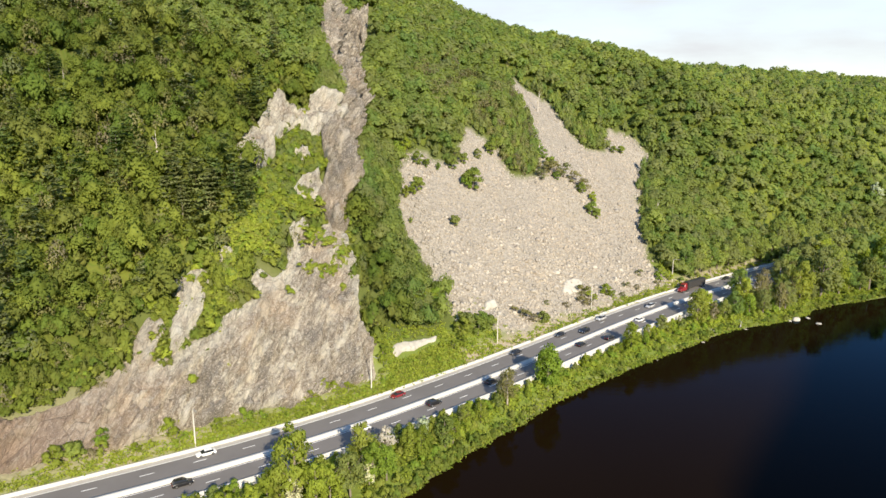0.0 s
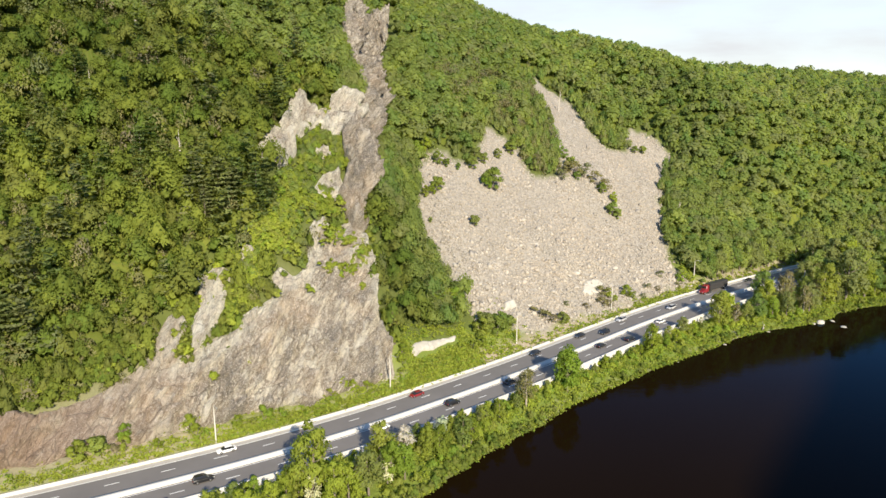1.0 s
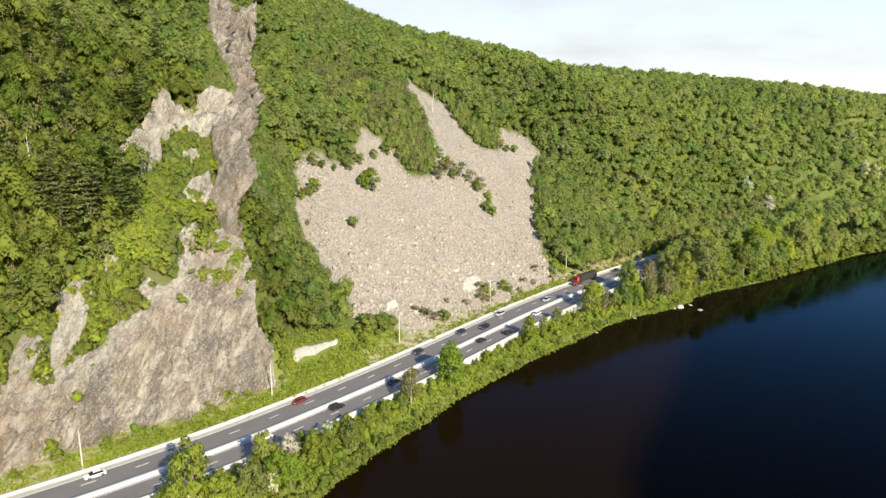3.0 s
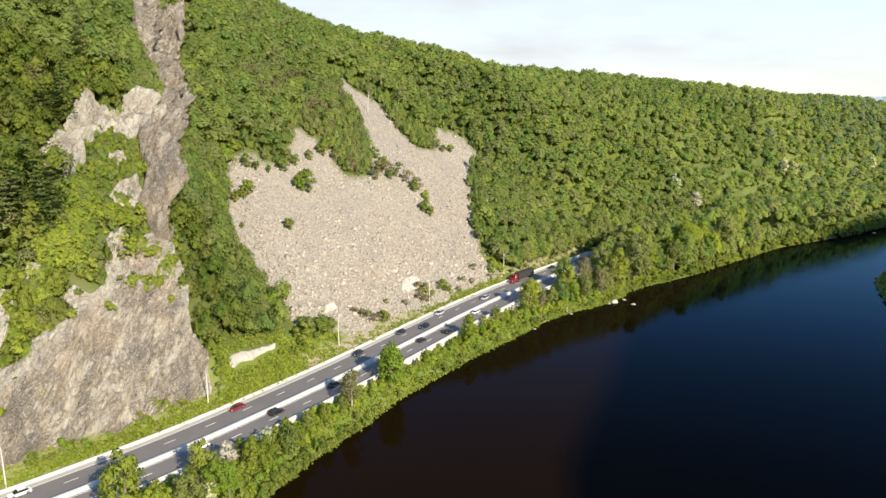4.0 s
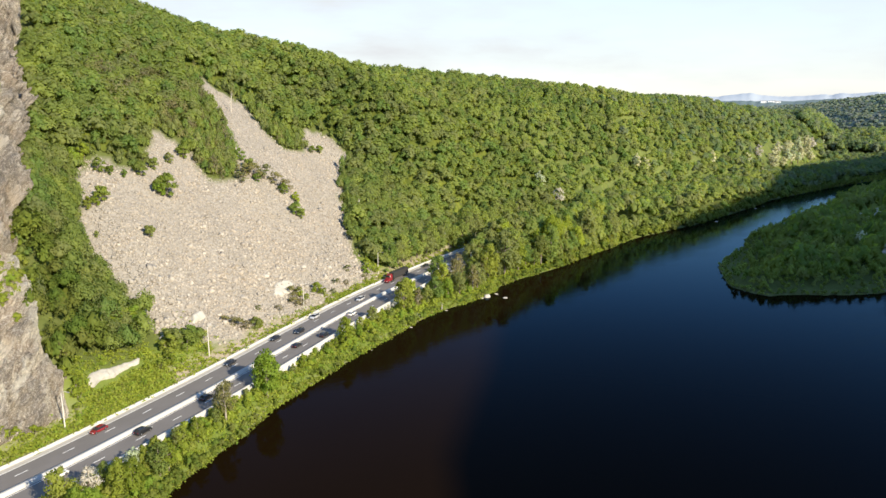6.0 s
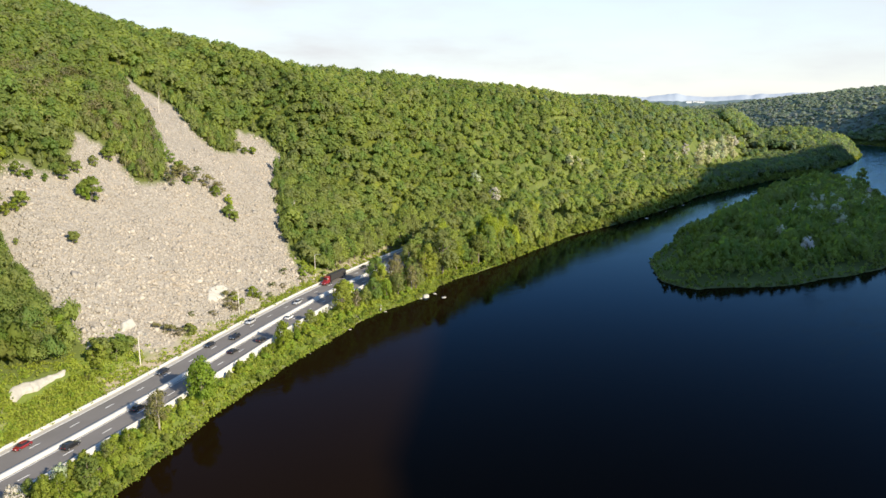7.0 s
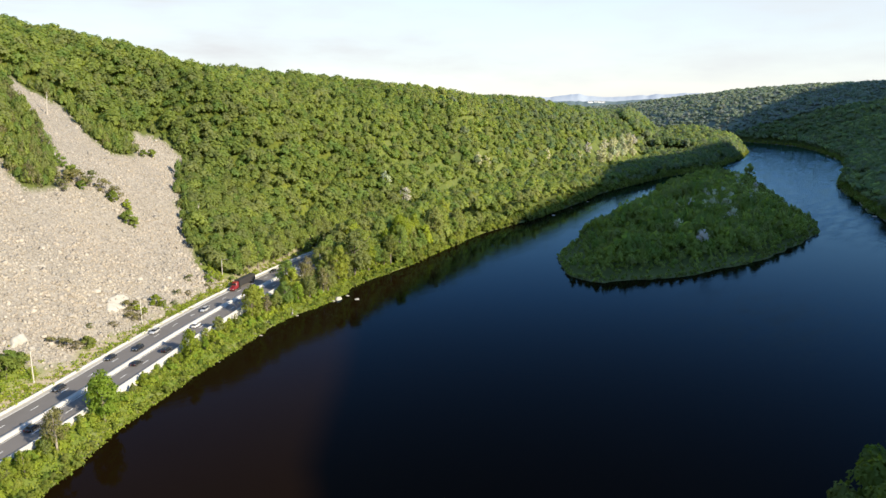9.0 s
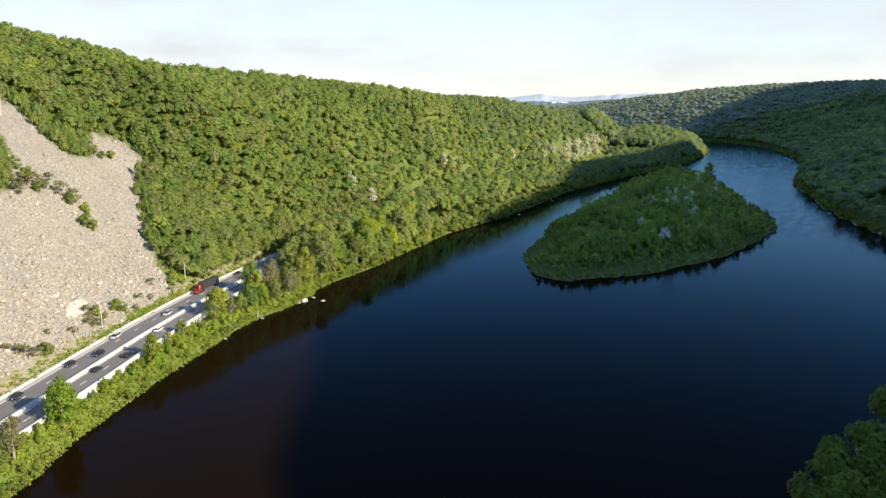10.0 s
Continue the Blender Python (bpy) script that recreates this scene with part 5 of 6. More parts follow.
for kind, spots in ((dark_shrubs, [(-2.5, 3.0, 1.45), (1.5, 3.2, 1.4), (161.7, 64, 2.2), (159, 65, 1.4), (139, 47, 1.1), (221, 41, 1.5), (223, 39, 1.1), (133.7, 68, 1.4), (123, 57, 0.5), (153, 5, 1.2), (155, 4.5, 0.9),
                                 (116, 9, 1.9), (119, 11, 1.8), (122, 8, 1.9), (125, 10, 1.6), (128, 9, 1.5), (113, 22, 2.2), (110, 24, 2.3), (116, 26, 1.7), (105, 24, 2.2),
                                 (158, 76, 1.4), (166.6, 78, 1.2), (163, 80, 1.5), (177.4, 80.5, 1.0), (187.4, 82.3, 1.5), (191, 84, 1.6), (145.2, 79, 0.9), (150.3, 76.8, 0.7), (142, 81.6, 1.2), (130.5, 67.8, 0.9), (127.6, 68.7, 1.0), (130, 86, 1.6), (135, 89, 1.7), (140, 89, 1.5), (125, 80, 1.6), (122, 72, 1.5),
                                 (216, 73.3, 1.3), (214.8, 66.4, 1.5), (214.2, 60, 1.0), (223.8, 51.6, 1.2), (228, 47, 1.1), (269.4, 94.3, 1.4), (265, 79.3, 1.2), (273.8, 76.6, 1.0), (279.4, 76, 1.1)]),
                    (shrubs, [(7, 3.0, 1.1), (7.5, 4.5, 1.3), (14, 2.2, 0.8), (17, 2.2, 0.75), (21.5, 3.6, 1.4), (22.5, 2.4, 1.2), (25, 2.2, 0.7), (33, 2.4, 1.0), (36, 2.0, 0.8), (39.5, 2.6, 1.3), (44, 2.2, 0.8), (58, 3.4, 0.9), (62, 4.2, 1.2), (65, 3.6, 1.0), (69, 3.0, 0.9), (184, 8, 1.3), (186, 6, 0.9), (194, 6.5, 1.5), (196, 5.5, 1.2),
                              (232, 6, 1.4), (235, 8, 1.5), (238, 5, 1.3), (80.5, 2.5, 0.6), (81, 4, 0.8), (82, 7, 1.0), (82.5, 11, 1.2), (84, 14, 1.3), (85, 9, 0.9), (86, 17, 1.2), (83, 6, 1.0), (84, 9, 0.9), (87, 4, 0.6), (96, 6, 0.6), (102, 4, 0.7), (106, 7, 0.9), (110, 6, 1.1), (114, 6, 1.2)]),
                    (dry_shrubs, [(5, 2.8, 1.0), (146, 8, 1.5), (149, 6, 1.2), (143, 11, 1.0), (182, 9.5, 1.6), (178, 6, 1.5), (181, 5, 1.2), (209, 7, 1.0), (214, 5, 0.9), (222, 10, 1.2), (228, 4, 1.0), (203, 4, 0.8), (227, 53, 1.9), (224, 57, 1.9), (220, 61, 2.1), (214, 62, 2.3), (209, 64, 2.0), (205, 62, 1.6), (169, 7, 0.9), (160, 10, 0.8)])):
    for a1, d1, s in spots:
        put(kind, used[id(kind)], a1, mountain_foot(a1) + d1, s, rng, 1.35 if d1 > 30 else 1.0)

# low bright growth on the rock ledges
LEDGES = [(22, 20, 1.2, 1.2), (30, 26, 1, 1), (34, 31, 1.2, 1), (27, 19, 0.8, 0.8), (69, 28.5, 4, 1.8), (74, 27.8, 5, 1.8), (79.5, 30.5, 3, 3), (75, 37, 6, 2.5), (82, 33, 2, 3), (79, 35.5, 2.5, 2), (73, 40, 3, 2), (78, 22, 1.3, 1.2), (60, 24, 1.2, 1.2), (50, 24, 1.2, 1), (34, 14, 1.2, 1), (39, 11, 1, 0.8), (29, 10, 1, 0.8),
          (51, 41, 5, 3.5), (55, 44, 5, 3.5), (49, 37, 5, 3), (55, 38, 5, 3), (63, 49, 5, 3.5), (68, 51, 6, 3), (74, 50, 6, 3), (59, 47, 5, 3), (79, 47.5, 4, 2), (72, 47, 4, 1.5), (37, 24, 2, 2.5), (37, 19.5, 1.8, 2), (41, 26, 2, 2), (23, 16.5, 2.5, 1.5),
          (58, 35.5, 3, 2.5), (60, 43, 4, 3), (66, 57, 5, 3), (90, 60, 2, 3), (113.5, 102, 1.5, 2), (117, 101, 1.5, 2), (5, 16, 5, 1), (14, 19, 4, 1.5), (-8, 14.5, 7, 1), (-22, 14.5, 8, 1), (45, 31, 4, 3), (31, 26, 1.5, 2), (97, 90, 4, 2), (84, 104, 6, 4)]
SCRUB = [(24, 28, 4, 3), (30, 35, 4, 3), (40, 36, 4, 4), (46, 34, 4, 3), (43, 31, 3, 3), (70, 57, 5, 4), (76, 64, 6, 4), (86, 65, 6, 4), (89, 73, 5, 3), (79, 73, 5, 3), (85, 78, 5, 3), (96, 98, 7, 5), (98, 111, 8, 6), (103, 103, 5, 4), (74, 55, 6, 2), (58, 50, 6, 4), (52, 45, 5, 3), (88, 112, 7, 5), (66, 60, 4, 3), (91, 68, 3, 5), (107, 120, 4, 6)]
pts = np.concatenate([np.stack([a0 + rng.normal(size=int(ra * rd * 3.0 + 3)) * ra * 0.5, d0 + rng.normal(size=int(ra * rd * 3.0 + 3)) * rd * 0.5], 1) for a0, d0, ra, rd in LEDGES])
x, y, z = on_slope(pts[:, 0], pts[:, 1])
n = len(x)
low_r = rng.uniform(0.6, 1.7, n)
on_rock = np.maximum(depth_in(ROCK_RIB, pts[:, 0], pts[:, 1]), depth_in(ROCK_FACE, pts[:, 0], pts[:, 1])) > -0.5
spread("ledge_growth", [crown(700 + i, 3, 36, 0.30) for i in range(4)], np.stack([x, y, z + 1.6 + 0.3 * low_r + 1.4 * on_rock], 1), low_r, low_r * 0.8, rng.uniform(0, 6.28, n), rng.random(n), LEAF_GRASS, rng,
       "bright yellow-green scrub and moss on rock ledges", "undergrowth")


# leafy bushes on the open ledges between the crags
pts = np.concatenate([np.stack([a0 + rng.normal(size=int(ra * rd * 2.4)) * ra * 0.5, d0 + rng.normal(size=int(ra * rd * 2.4)) * rd * 0.5], 1) for a0, d0, ra, rd in SCRUB])
ga, gd = lattice(rng, 38, 98, 26, 84, 2.3)  # and a thinner cover between them
cover = inside(SCRUBLAND, ga, gd) | (depth_in(ROCK_FACE, ga, gd) > -5.5) & (gd > 28)
cover &= (depth_in(ROCK_FACE, ga, gd) < -0.1) & (rng.random(len(ga)) < 0.8)
for crag in LOW_CRAGS:
    cover &= ~inside(crag, ga, gd)
pts = np.concatenate([pts, np.stack([ga, gd], 1)[cover]])
ok = ~inside(ROCK_RIB, pts[:, 0], pts[:, 1]) & ~inside(OUTCROP, pts[:, 0], pts[:, 1])
pts = pts[ok]
x, y, z = on_slope(pts[:, 0], pts[:, 1])
n = len(x)
low_r = rng.uniform(0.9, 2.1, n)
half = rng.random(n) < 0.5
for which, leaf_, label_ in ((half, LEAF_BRIGHT, "bright green bushes on the ledges between the crags"), (~half, LEAF_SLOPE, "mid-green bushes on the ledges between the crags")):
    spread("ledge_scrub", [crown(710 + i, 6, 90, 0.19, loose=0.1) for i in range(4)], np.stack([x, y, z + 0.7 * low_r], 1)[which], low_r[which], (low_r * rng.uniform(0.9, 1.3, n))[which], rng.uniform(0, 6.28, n)[which], rng.random(n)[which], leaf_, rng,
           label_, "undergrowth")


# bushes and saplings along the top of the rock face
a, d = rng.uniform(-70, 46, 4000), rng.uniform(10, 50, 4000)
rim = depth_in(ROCK_FACE, a, d)
ok = (rim < 0.6) & (rim > -7) & (d > 11) & ((rim < -2.2) | (rng.random(len(a)) < 0.45) | (a > 20)) & ~inside(LOW_CRAGS[2], a, d) & ~inside(LOW_CRAGS[3], a, d) & ~inside(LOW_CRAGS[1], a, d)
a, d = a[ok], d[ok]
x, y, z = on_slope(a, d)
n = len(x)
print("rim growth", n)
low_r = rng.uniform(0.9, 2.0, n)
spread("rim_growth", [crown(730 + i, 6, 80, 0.2, loose=0.1) for i in range(4)], np.stack([x, y, z + 0.7 * low_r], 1), low_r, low_r * rng.uniform(0.9, 1.5, n), rng.uniform(0, 6.28, n), rng.random(n), LEAF, rng,
       "green saplings and bushes along the top of the cliff", "undergrowth")


# low bushes that fill the bank between the trees
n = 900
ta = rng.uniform(-40, 420, n)
room = np.clip(median(ta) - 10.2 - shore(ta), 4, 26)
tb = shore(ta) + 2.2 + rng.random(n) * (room - 2.4)
ok = (ta < 98) | (ta > 330) | (tb - shore(ta) > 4.0)
ta, tb = ta[ok], tb[ok]
n = len(ta)
x, y = to_xy(ta, tb)
low_r = rng.uniform(0.9, 2.0, n)
spread("bank_bushes", [crown(720 + i, 4, 44, 0.27) for i in range(5)], np.stack([x, y, height(ta, tb) + 0.5 * low_r], 1), low_r, low_r * rng.uniform(0.8, 1.3, n), rng.uniform(0, 6.28, n), rng.random(n), LEAF_BRIGHT, rng,
       "bright green undergrowth filling the river bank", "undergrowth")


def tuft(seed, blades, tall):
    r = np.random.default_rng(seed)
    p = r.normal(size=(blades, 3)) * (0.45, 0.45, 0)
    p[:, 2] = r.uniform(0.1, 0.5, blades) * tall
    nrm = r.normal(size=(blades, 3)) + (0, 0, 0.7)
    nrm /= np.linalg.norm(nrm, axis=1, keepdims=True)
    return leaf_tris(r, p, nrm, 0.34)


# grass and weeds: river bank, verge at the mountain's foot
n = 4600
ta = rng.uniform(-40, 430, n)
tb = shore(ta) - 0.3 + rng.random(n) ** 1.5 * np.clip(median(ta) - 10 - shore(ta), 3, 16)
va = np.concatenate([rng.uniform(-30, 112, 2100), rng.uniform(84, 132, 500), rng.uniform(195, 330, 500), rng.uniform(114, 240, 420), rng.uniform(82, 112, 700)])
vb = mountain_foot(va) + 0.8 + np.abs(rng.normal(size=len(va))) * np.where((va > 84) & (va < 135), 7.5, 1.4)
ta, tb = np.concatenate([ta, va]), np.concatenate([tb, vb])
td = tb - mountain_foot(ta)
ok = np.maximum(depth_in(PALE_CUTS[0], ta, td), depth_in(PALE_CUTS[0], ta, td + 1.6)) < -0.3
ok &= (td < 0) | (ta > 24) | (np.random.default_rng(92).random(len(ta)) < 0.45)  # bare earth under the low end of the cliff
ta, tb = ta[ok], tb[ok]
x, y = to_xy(ta, tb)
n = len(x)
sz = rng.uniform(0.6, 1.5, n)
spread("bank_grass", [tuft(760 + i, 13, 1.0) for i in range(5)], np.stack([x, y, height(ta, tb)], 1), sz, sz, rng.uniform(0, 6.28, n), rng.random(n), LEAF_GRASS, rng,
       "long bright green grass and weeds on the bank", "grass")

# drift logs lying on the bank
for a1, b1, turn, long_ in ((233, 171.2, 62, 6.5), (214, 170.4, 25, 4.5), (86, 141.5, 70, 5.0)):
    x, y = to_xy(a1, b1)
    ob = tagged(new("fallen_log"), "bleached fallen log lying on the grassy river bank", "log", "fallen logs")
    ob.matrix_basis = pose(float(x), float(y), float(height(np.array([a1 * 1.0]), np.array([b1]))[0]) + 0.25, 0, -8, turn)
    v, f = tube([(-long_ / 2, 0, 0), (0, 0.15, 0.05), (long_ / 2, -0.1, 0)], [0.28, 0.22, 0.10], 8)
    mesh_object("stem", v, f, DEADWOOD, ob)
    v, f = tube([(0.6, 0, 0.1), (1.6, 0.6, 0.5), (2.2, 0.9, 0.9)], [0.09, 0.06, 0.03], 5)
    mesh_object("branch", v, f, DEADWOOD, ob)

# single pines that stand out of the wood
def make_pine(seed, high):
    thing = tagged(new("pine_tree"), "dark green pine with flat tiers of branches", "tree", "tall pines")
    v, f = tube([(0, 0, -0.8), (0.1, 0, high * 0.5), (0, 0.1, high * 0.98)], [0.28, 0.18, 0.04], 7)
    mesh_object("trunk", v, f, BARK, thing)
    v, f, soft = pine(seed, 11, 900, 0.034)
    mesh_object("crown", v * (high * 0.95, high * 0.95, high), f, LEAF_PINE, thing, normals=soft)
    return thing


pines = [make_pine(600 + i, 15.0) for i in range(3)]
used[id(pines)] = set()
for a1, d1, s in ((41.2, 50.5, 1.05), (52.2, 48.5, 0.95), (46, 56, 0.9), (75, 93, 1.05), (-3, 79, 1.1), (-8, 39, 1.0), (36, 46, 0.85), (22, 64, 0.95), (60, 118, 1.0), (8, 100, 1.05)):
    put(pines, used[id(pines)], a1, mountain_foot(a1) + d1, s, rng)

# dead stems standing in the wood
for a1, d1, hh in ((30, 128, 13), (12, 96, 12), (20, 175, 12), (48, 190, 14), (52, 188, 15), (55, 192, 13), (8, 150, 10), (66, 150, 10), (-8, 60, 9), (34, 70, 9), (262, 33, 10), (246, 112, 12), (290, -22.5, 13), (292.5, -22, 14), (294, -23.5, 13), (288, -24, 13), (283, -24.5, 13), (286, -26, 13), (280, -25.5, 12)):
    v, f = tree_limbs(rng, hh, 1.4, 4)
    x, y, z = on_slope(np.array([a1 * 1.0]), np.array([d1 * 1.0]))
    ob = tagged(new("dead_tree"), "bare bleached dead tree standing in the wood", "tree", "dead trees")
    ob.location = (float(x[0]), float(y[0]), float(z[0]))
    mesh_object("trunk", v, f, DEADWOOD, ob)


# ---- stones ----
BOX_V = np.array([(i, j, k) for i in (-1, 1) for j in (-1, 1) for k in (-1, 1)], float)
BOX_F = np.array([(0, 1, 3), (0, 3, 2), (4, 6, 7), (4, 7, 5), (0, 4, 5), (0, 5, 1), (2, 3, 7), (2, 7, 6), (0, 2, 6), (0, 6, 4), (1, 5, 7), (1, 7, 3)])


def block(seed):
    """A broken block of stone."""
    r = np.random.default_rng(seed)
    v = BOX_V * r.uniform(0.45, 1.0, 3) * r.uniform(0.6, 1.15, (8, 3)) + r.normal(size=(8, 3)) * 0.08
    q = np.array(Euler(r.uniform(0, 6.28, 3)).to_matrix())
    return v @ q.T, BOX_F


rng = np.random.default_rng(29)
sa, sd = rng.uniform(114, 302, 46000), rng.uniform(2, 152, 46000)
ok = inside(SCREE, sa + rng.normal(size=46000) * 1.0, sd + rng.normal(size=46000) * 1.2)
sa, sd = sa[ok], sd[ok]
n = len(sa)
x, y, z = on_slope(sa, sd)
sz = np.clip(rng.lognormal(-1.22, 0.42, n), 0.15, 1.1) * (1.15 - 0.35 * smooth(sd, 20, 110))
print("stones", n)
spread("scree_stones", [block(800 + i) for i in range(24)], np.stack([x, y, z + sz * 0.15], 1), sz, sz, rng.uniform(0, 6.28, n), rng.random(n), STONE, rng,
       "loose pale grey-pink broken sandstone blocks on the slope", "scree")


def boulder(a1, b1, size, seed, material, label, flat=0.8):
    """One rounded, chipped boulder."""
    bm = bmesh.new()
    bmesh.ops.create_icosphere(bm, subdivisions=2, radius=1)
    r = np.random.default_rng(seed)
    ax = r.uniform(0.7, 1.2, 3)
    for vert in bm.verts:
        k = 1 + 0.28 * noise.noise(vert.co * 1.3 + Vector((seed, 0, 0))) + 0.10 * noise.noise(vert.co * 4 + Vector((0, seed, 0)))
        vert.co = Vector((vert.co.x * ax[0], vert.co.y * ax[1], max(vert.co.z * ax[2] * flat, -0.45))) * k * size
    me = bpy.data.meshes.new("boulder")
    bm.to_mesh(me)
    bm.free()
    me.materials.append(material)
    ob = new("boulder", me)
    x, y = to_xy(a1, b1)
    ob.location = (float(x), float(y), float(max(height(np.array([a1]), np.array([b1]))[0], -0.9)) + 0.2 * size)
    ob.rotation_euler = (0, 0, r.uniform(0, 6.28))
    return tagged(ob, label, "boulder", "boulders")


for i, (a1, d1, s) in enumerate(((119, 12, 1.9), (117.5, 14, 1.5), (121, 15, 1.3), (136, 12, 1.2), (171, 15, 1.3), (190, 12, 1.2), (206, 11, 1.4), (213, 14, 1.2), (176, 20, 1.3), (158, 16, 1.2), (147, 22, 1.3), (199, 18, 1.2))):
    boulder(a1, mountain_foot(a1) + d1, s, 50 + i, STONE, "large pale sandstone boulder at the foot of the scree")
for i, (a1, b1, s) in enumerate(((257.5, 163.2, 1.3), (259.5, 166, 2.2), (256.0, 166.6, 1.0), (266, 165.0, 1.6), (263, 158.5, 1.5), (206, 166.5, 1.2), (232, 168.5, 1.1), (178, 162.0, 1.0), (318, 165, 1.0), (520, 139, 1.6), (560, 135, 1.3), (600, 131, 1.5), (617, 128.5, 1.3),
                                 (500, 143, 1.2), (640, 128, 1.0), (560, -101, 2.0), (572, -99, 1.4), (530, -103, 2.2), (610, -82, 1.5))):
    boulder(a1, b1, s, 80 + i, PALE_ROCK if i < 5 else STONE, "pale water-worn boulder at the river's edge", 0.6)


# the larger loose blocks nearest the road, each a piece of its own
blocks_made = []
for i in range(16):
    v, f = block(900 + i)
    me = bpy.data.meshes.new("stone")
    me.from_pydata(v.tolist(), [], f.tolist())
    me.materials.append(STONE_PIECE)
    blocks_made.append(me)
pa, pd = rng.uniform(116, 236, 1400), 3.5 + np.abs(rng.normal(size=1400)) * 16
ok = inside(SCREE, pa, pd)
pa, pd = pa[ok][:290], pd[ok][:290]
x, y, z = on_slope(pa, pd)
for i in range(len(pa)):
    s = float(rng.uniform(0.45, 0.95))
    ob = new("stone", blocks_made[i % 16])
    ob.parent = ground
    ob.matrix_basis = Matrix.LocRotScale((float(x[i]), float(y[i]), float(z[i]) + 0.25 * s), Euler((0, 0, float(rng.uniform(0, 6.28)))), (s, s, s))


# ---- lane marks, as pieces of the road ----
def road_point(a, off):
    m, sl = float(median(a)), float(median(a + 1) - median(a - 1)) / 2
    ln = math.sqrt(1 + sl * sl)
    x, y = to_xy(a - sl / ln * off, m + off / ln)
    return float(x), float(y), math.atan2(sl, 1) + radians(30)


dash = None
for off in (5.9, -4.6):
    for k in range(-8, 33):
        a1 = 3.5 + 11.75 * k
        x, y, turn = road_point(a1, off)
        if dash is None:
            bm = bmesh.new()
            bmesh.ops.create_cube(bm, size=1, matrix=Matrix.Diagonal((3.05, 0.20, 0.012, 1)))
            dash = bpy.data.meshes.new("lane_dash")
            bm.to_mesh(dash)
            bm.free()
            dash.materials.append(PAINT)
        ob = new("lane_dash", dash)
        ob.parent = road
        ob.matrix_basis = pose(x, y, ROAD_Z + 0.012, 0, 0, math.degrees(turn))
for off in (9.2, 1.25, -1.25, -8.3):
    ribbon("edge_line", -150, 420, off - 0.09, off + 0.09, ROAD_Z + 0.03, PAINT, parent=road)

# ---- street lamps ----
LAMP_GREY = plain("weathered_pole", (0.50, 0.47, 0.41), 0.7, 0.3, grain=0.15)


def street_lamp():
    lamp = tagged(new("street_lamp"), "tall grey steel street lamp with a short arm", "street lamp", "street lamps along the road")
    v, f = tube([(0, 0, -0.5), (0, 0, 4), (0, 0, 9.6)], [0.20, 0.17, 0.13], 8)
    mesh_object("pole", v, f, LAMP_GREY, lamp)
    v, f = tube([(0, 0, 9.4), (0, -0.5, 9.95), (0, -1.4, 10.15), (0, -2.4, 10.2)], [0.10, 0.09, 0.08, 0.07], 6)
    arm = mesh_object("arm", v, f, LAMP_GREY, lamp)
    bm = bmesh.new()
    bmesh.ops.create_cube(bm, size=1, matrix=Matrix.Translation((0, -2.7, 10.18)) @ Matrix.Diagonal((0.32, 0.8, 0.18, 1)))
    bmesh.ops.bevel(bm, geom=bm.edges[:], offset=0.06, segments=2, affect="EDGES")
    part("lamp_head", bm, GALVANISED, arm)
    v, f = tube([(0, 0, -0.6), (0, 0, 0.35)], [0.26, 0.24], 10)
    mesh_object("base", v, f, CONCRETE, lamp)
    return lamp


first = None
for a1, off in ((-24, 12.2), (27.7, 12.3), (78.9, 13.3), (131.9, 14.8), (184.8, 14.6), (241.7, 15.6), (298, 14.5)):
    x, y, turn = road_point(a1, off)
    z = float(height(np.array([x * CO + y * SI]), np.array([-x * SI + y * CO]))[0])
    m = pose(x, y, z, 0, 0, math.degrees(turn))
    if first is None:
        first = street_lamp()
        first.matrix_basis = m
    else:
        copy_thing(first, m)

# ---- vehicles ----
GLASS = plain("dark_car_glass", (0.02, 0.022, 0.026), 0.08, 0.6, grain=0.1)
TYRE = plain("tyre_rubber", (0.02, 0.02, 0.02), 0.9, 0.2)
CHROME = plain("alloy_wheel", (0.5, 0.5, 0.52), 0.3, 0.5, 0.9, grain=0.1)
LENS = plain("headlight_lens", (0.75, 0.75, 0.72), 0.15, 0.6, grain=0.05)
TAIL = plain("tail_light_lens", (0.35, 0.015, 0.012), 0.2, 0.5, grain=0.1)


def car_paint(name, c):
    m = Mat(name, 0.28, 0.5)
    m.color(m.mix(m.noise(0.8, 3), tuple(k * 0.88 for k in c), c))
    m.bsdf.inputs["Coat Weight"].default_value = 0.6
    return m.mat


def loft(stations):
    """A closed hull through rounded sections (x, half width, low, high, inset at the top)."""
    bm, rings = bmesh.new(), []
    for x, w, lo, hi, inset in stations:
        c = 0.22 * (hi - lo)
        ring = [(-w + 0.04, lo), (-w, lo + c), (-w, hi - c), (-w + inset, hi - 0.02), (-(w - inset) * 0.5, hi), ((w - inset) * 0.5, hi), (w - inset, hi - 0.02), (w, hi - c), (w, lo + c), (w - 0.04, lo)]
        rings.append([bm.verts.new((x, y, z)) for y, z in ring])
    for p, q in zip(rings, rings[1:]):
        for k in range(len(p)):
            bm.faces.new((p[k], p[(k + 1) % len(p)], q[(k + 1) % len(p)], q[k]))
    bm.faces.new(rings[0][::-1])
    bm.faces.new(rings[-1])
    bmesh.ops.recalc_face_normals(bm, faces=bm.faces[:])
    return bm


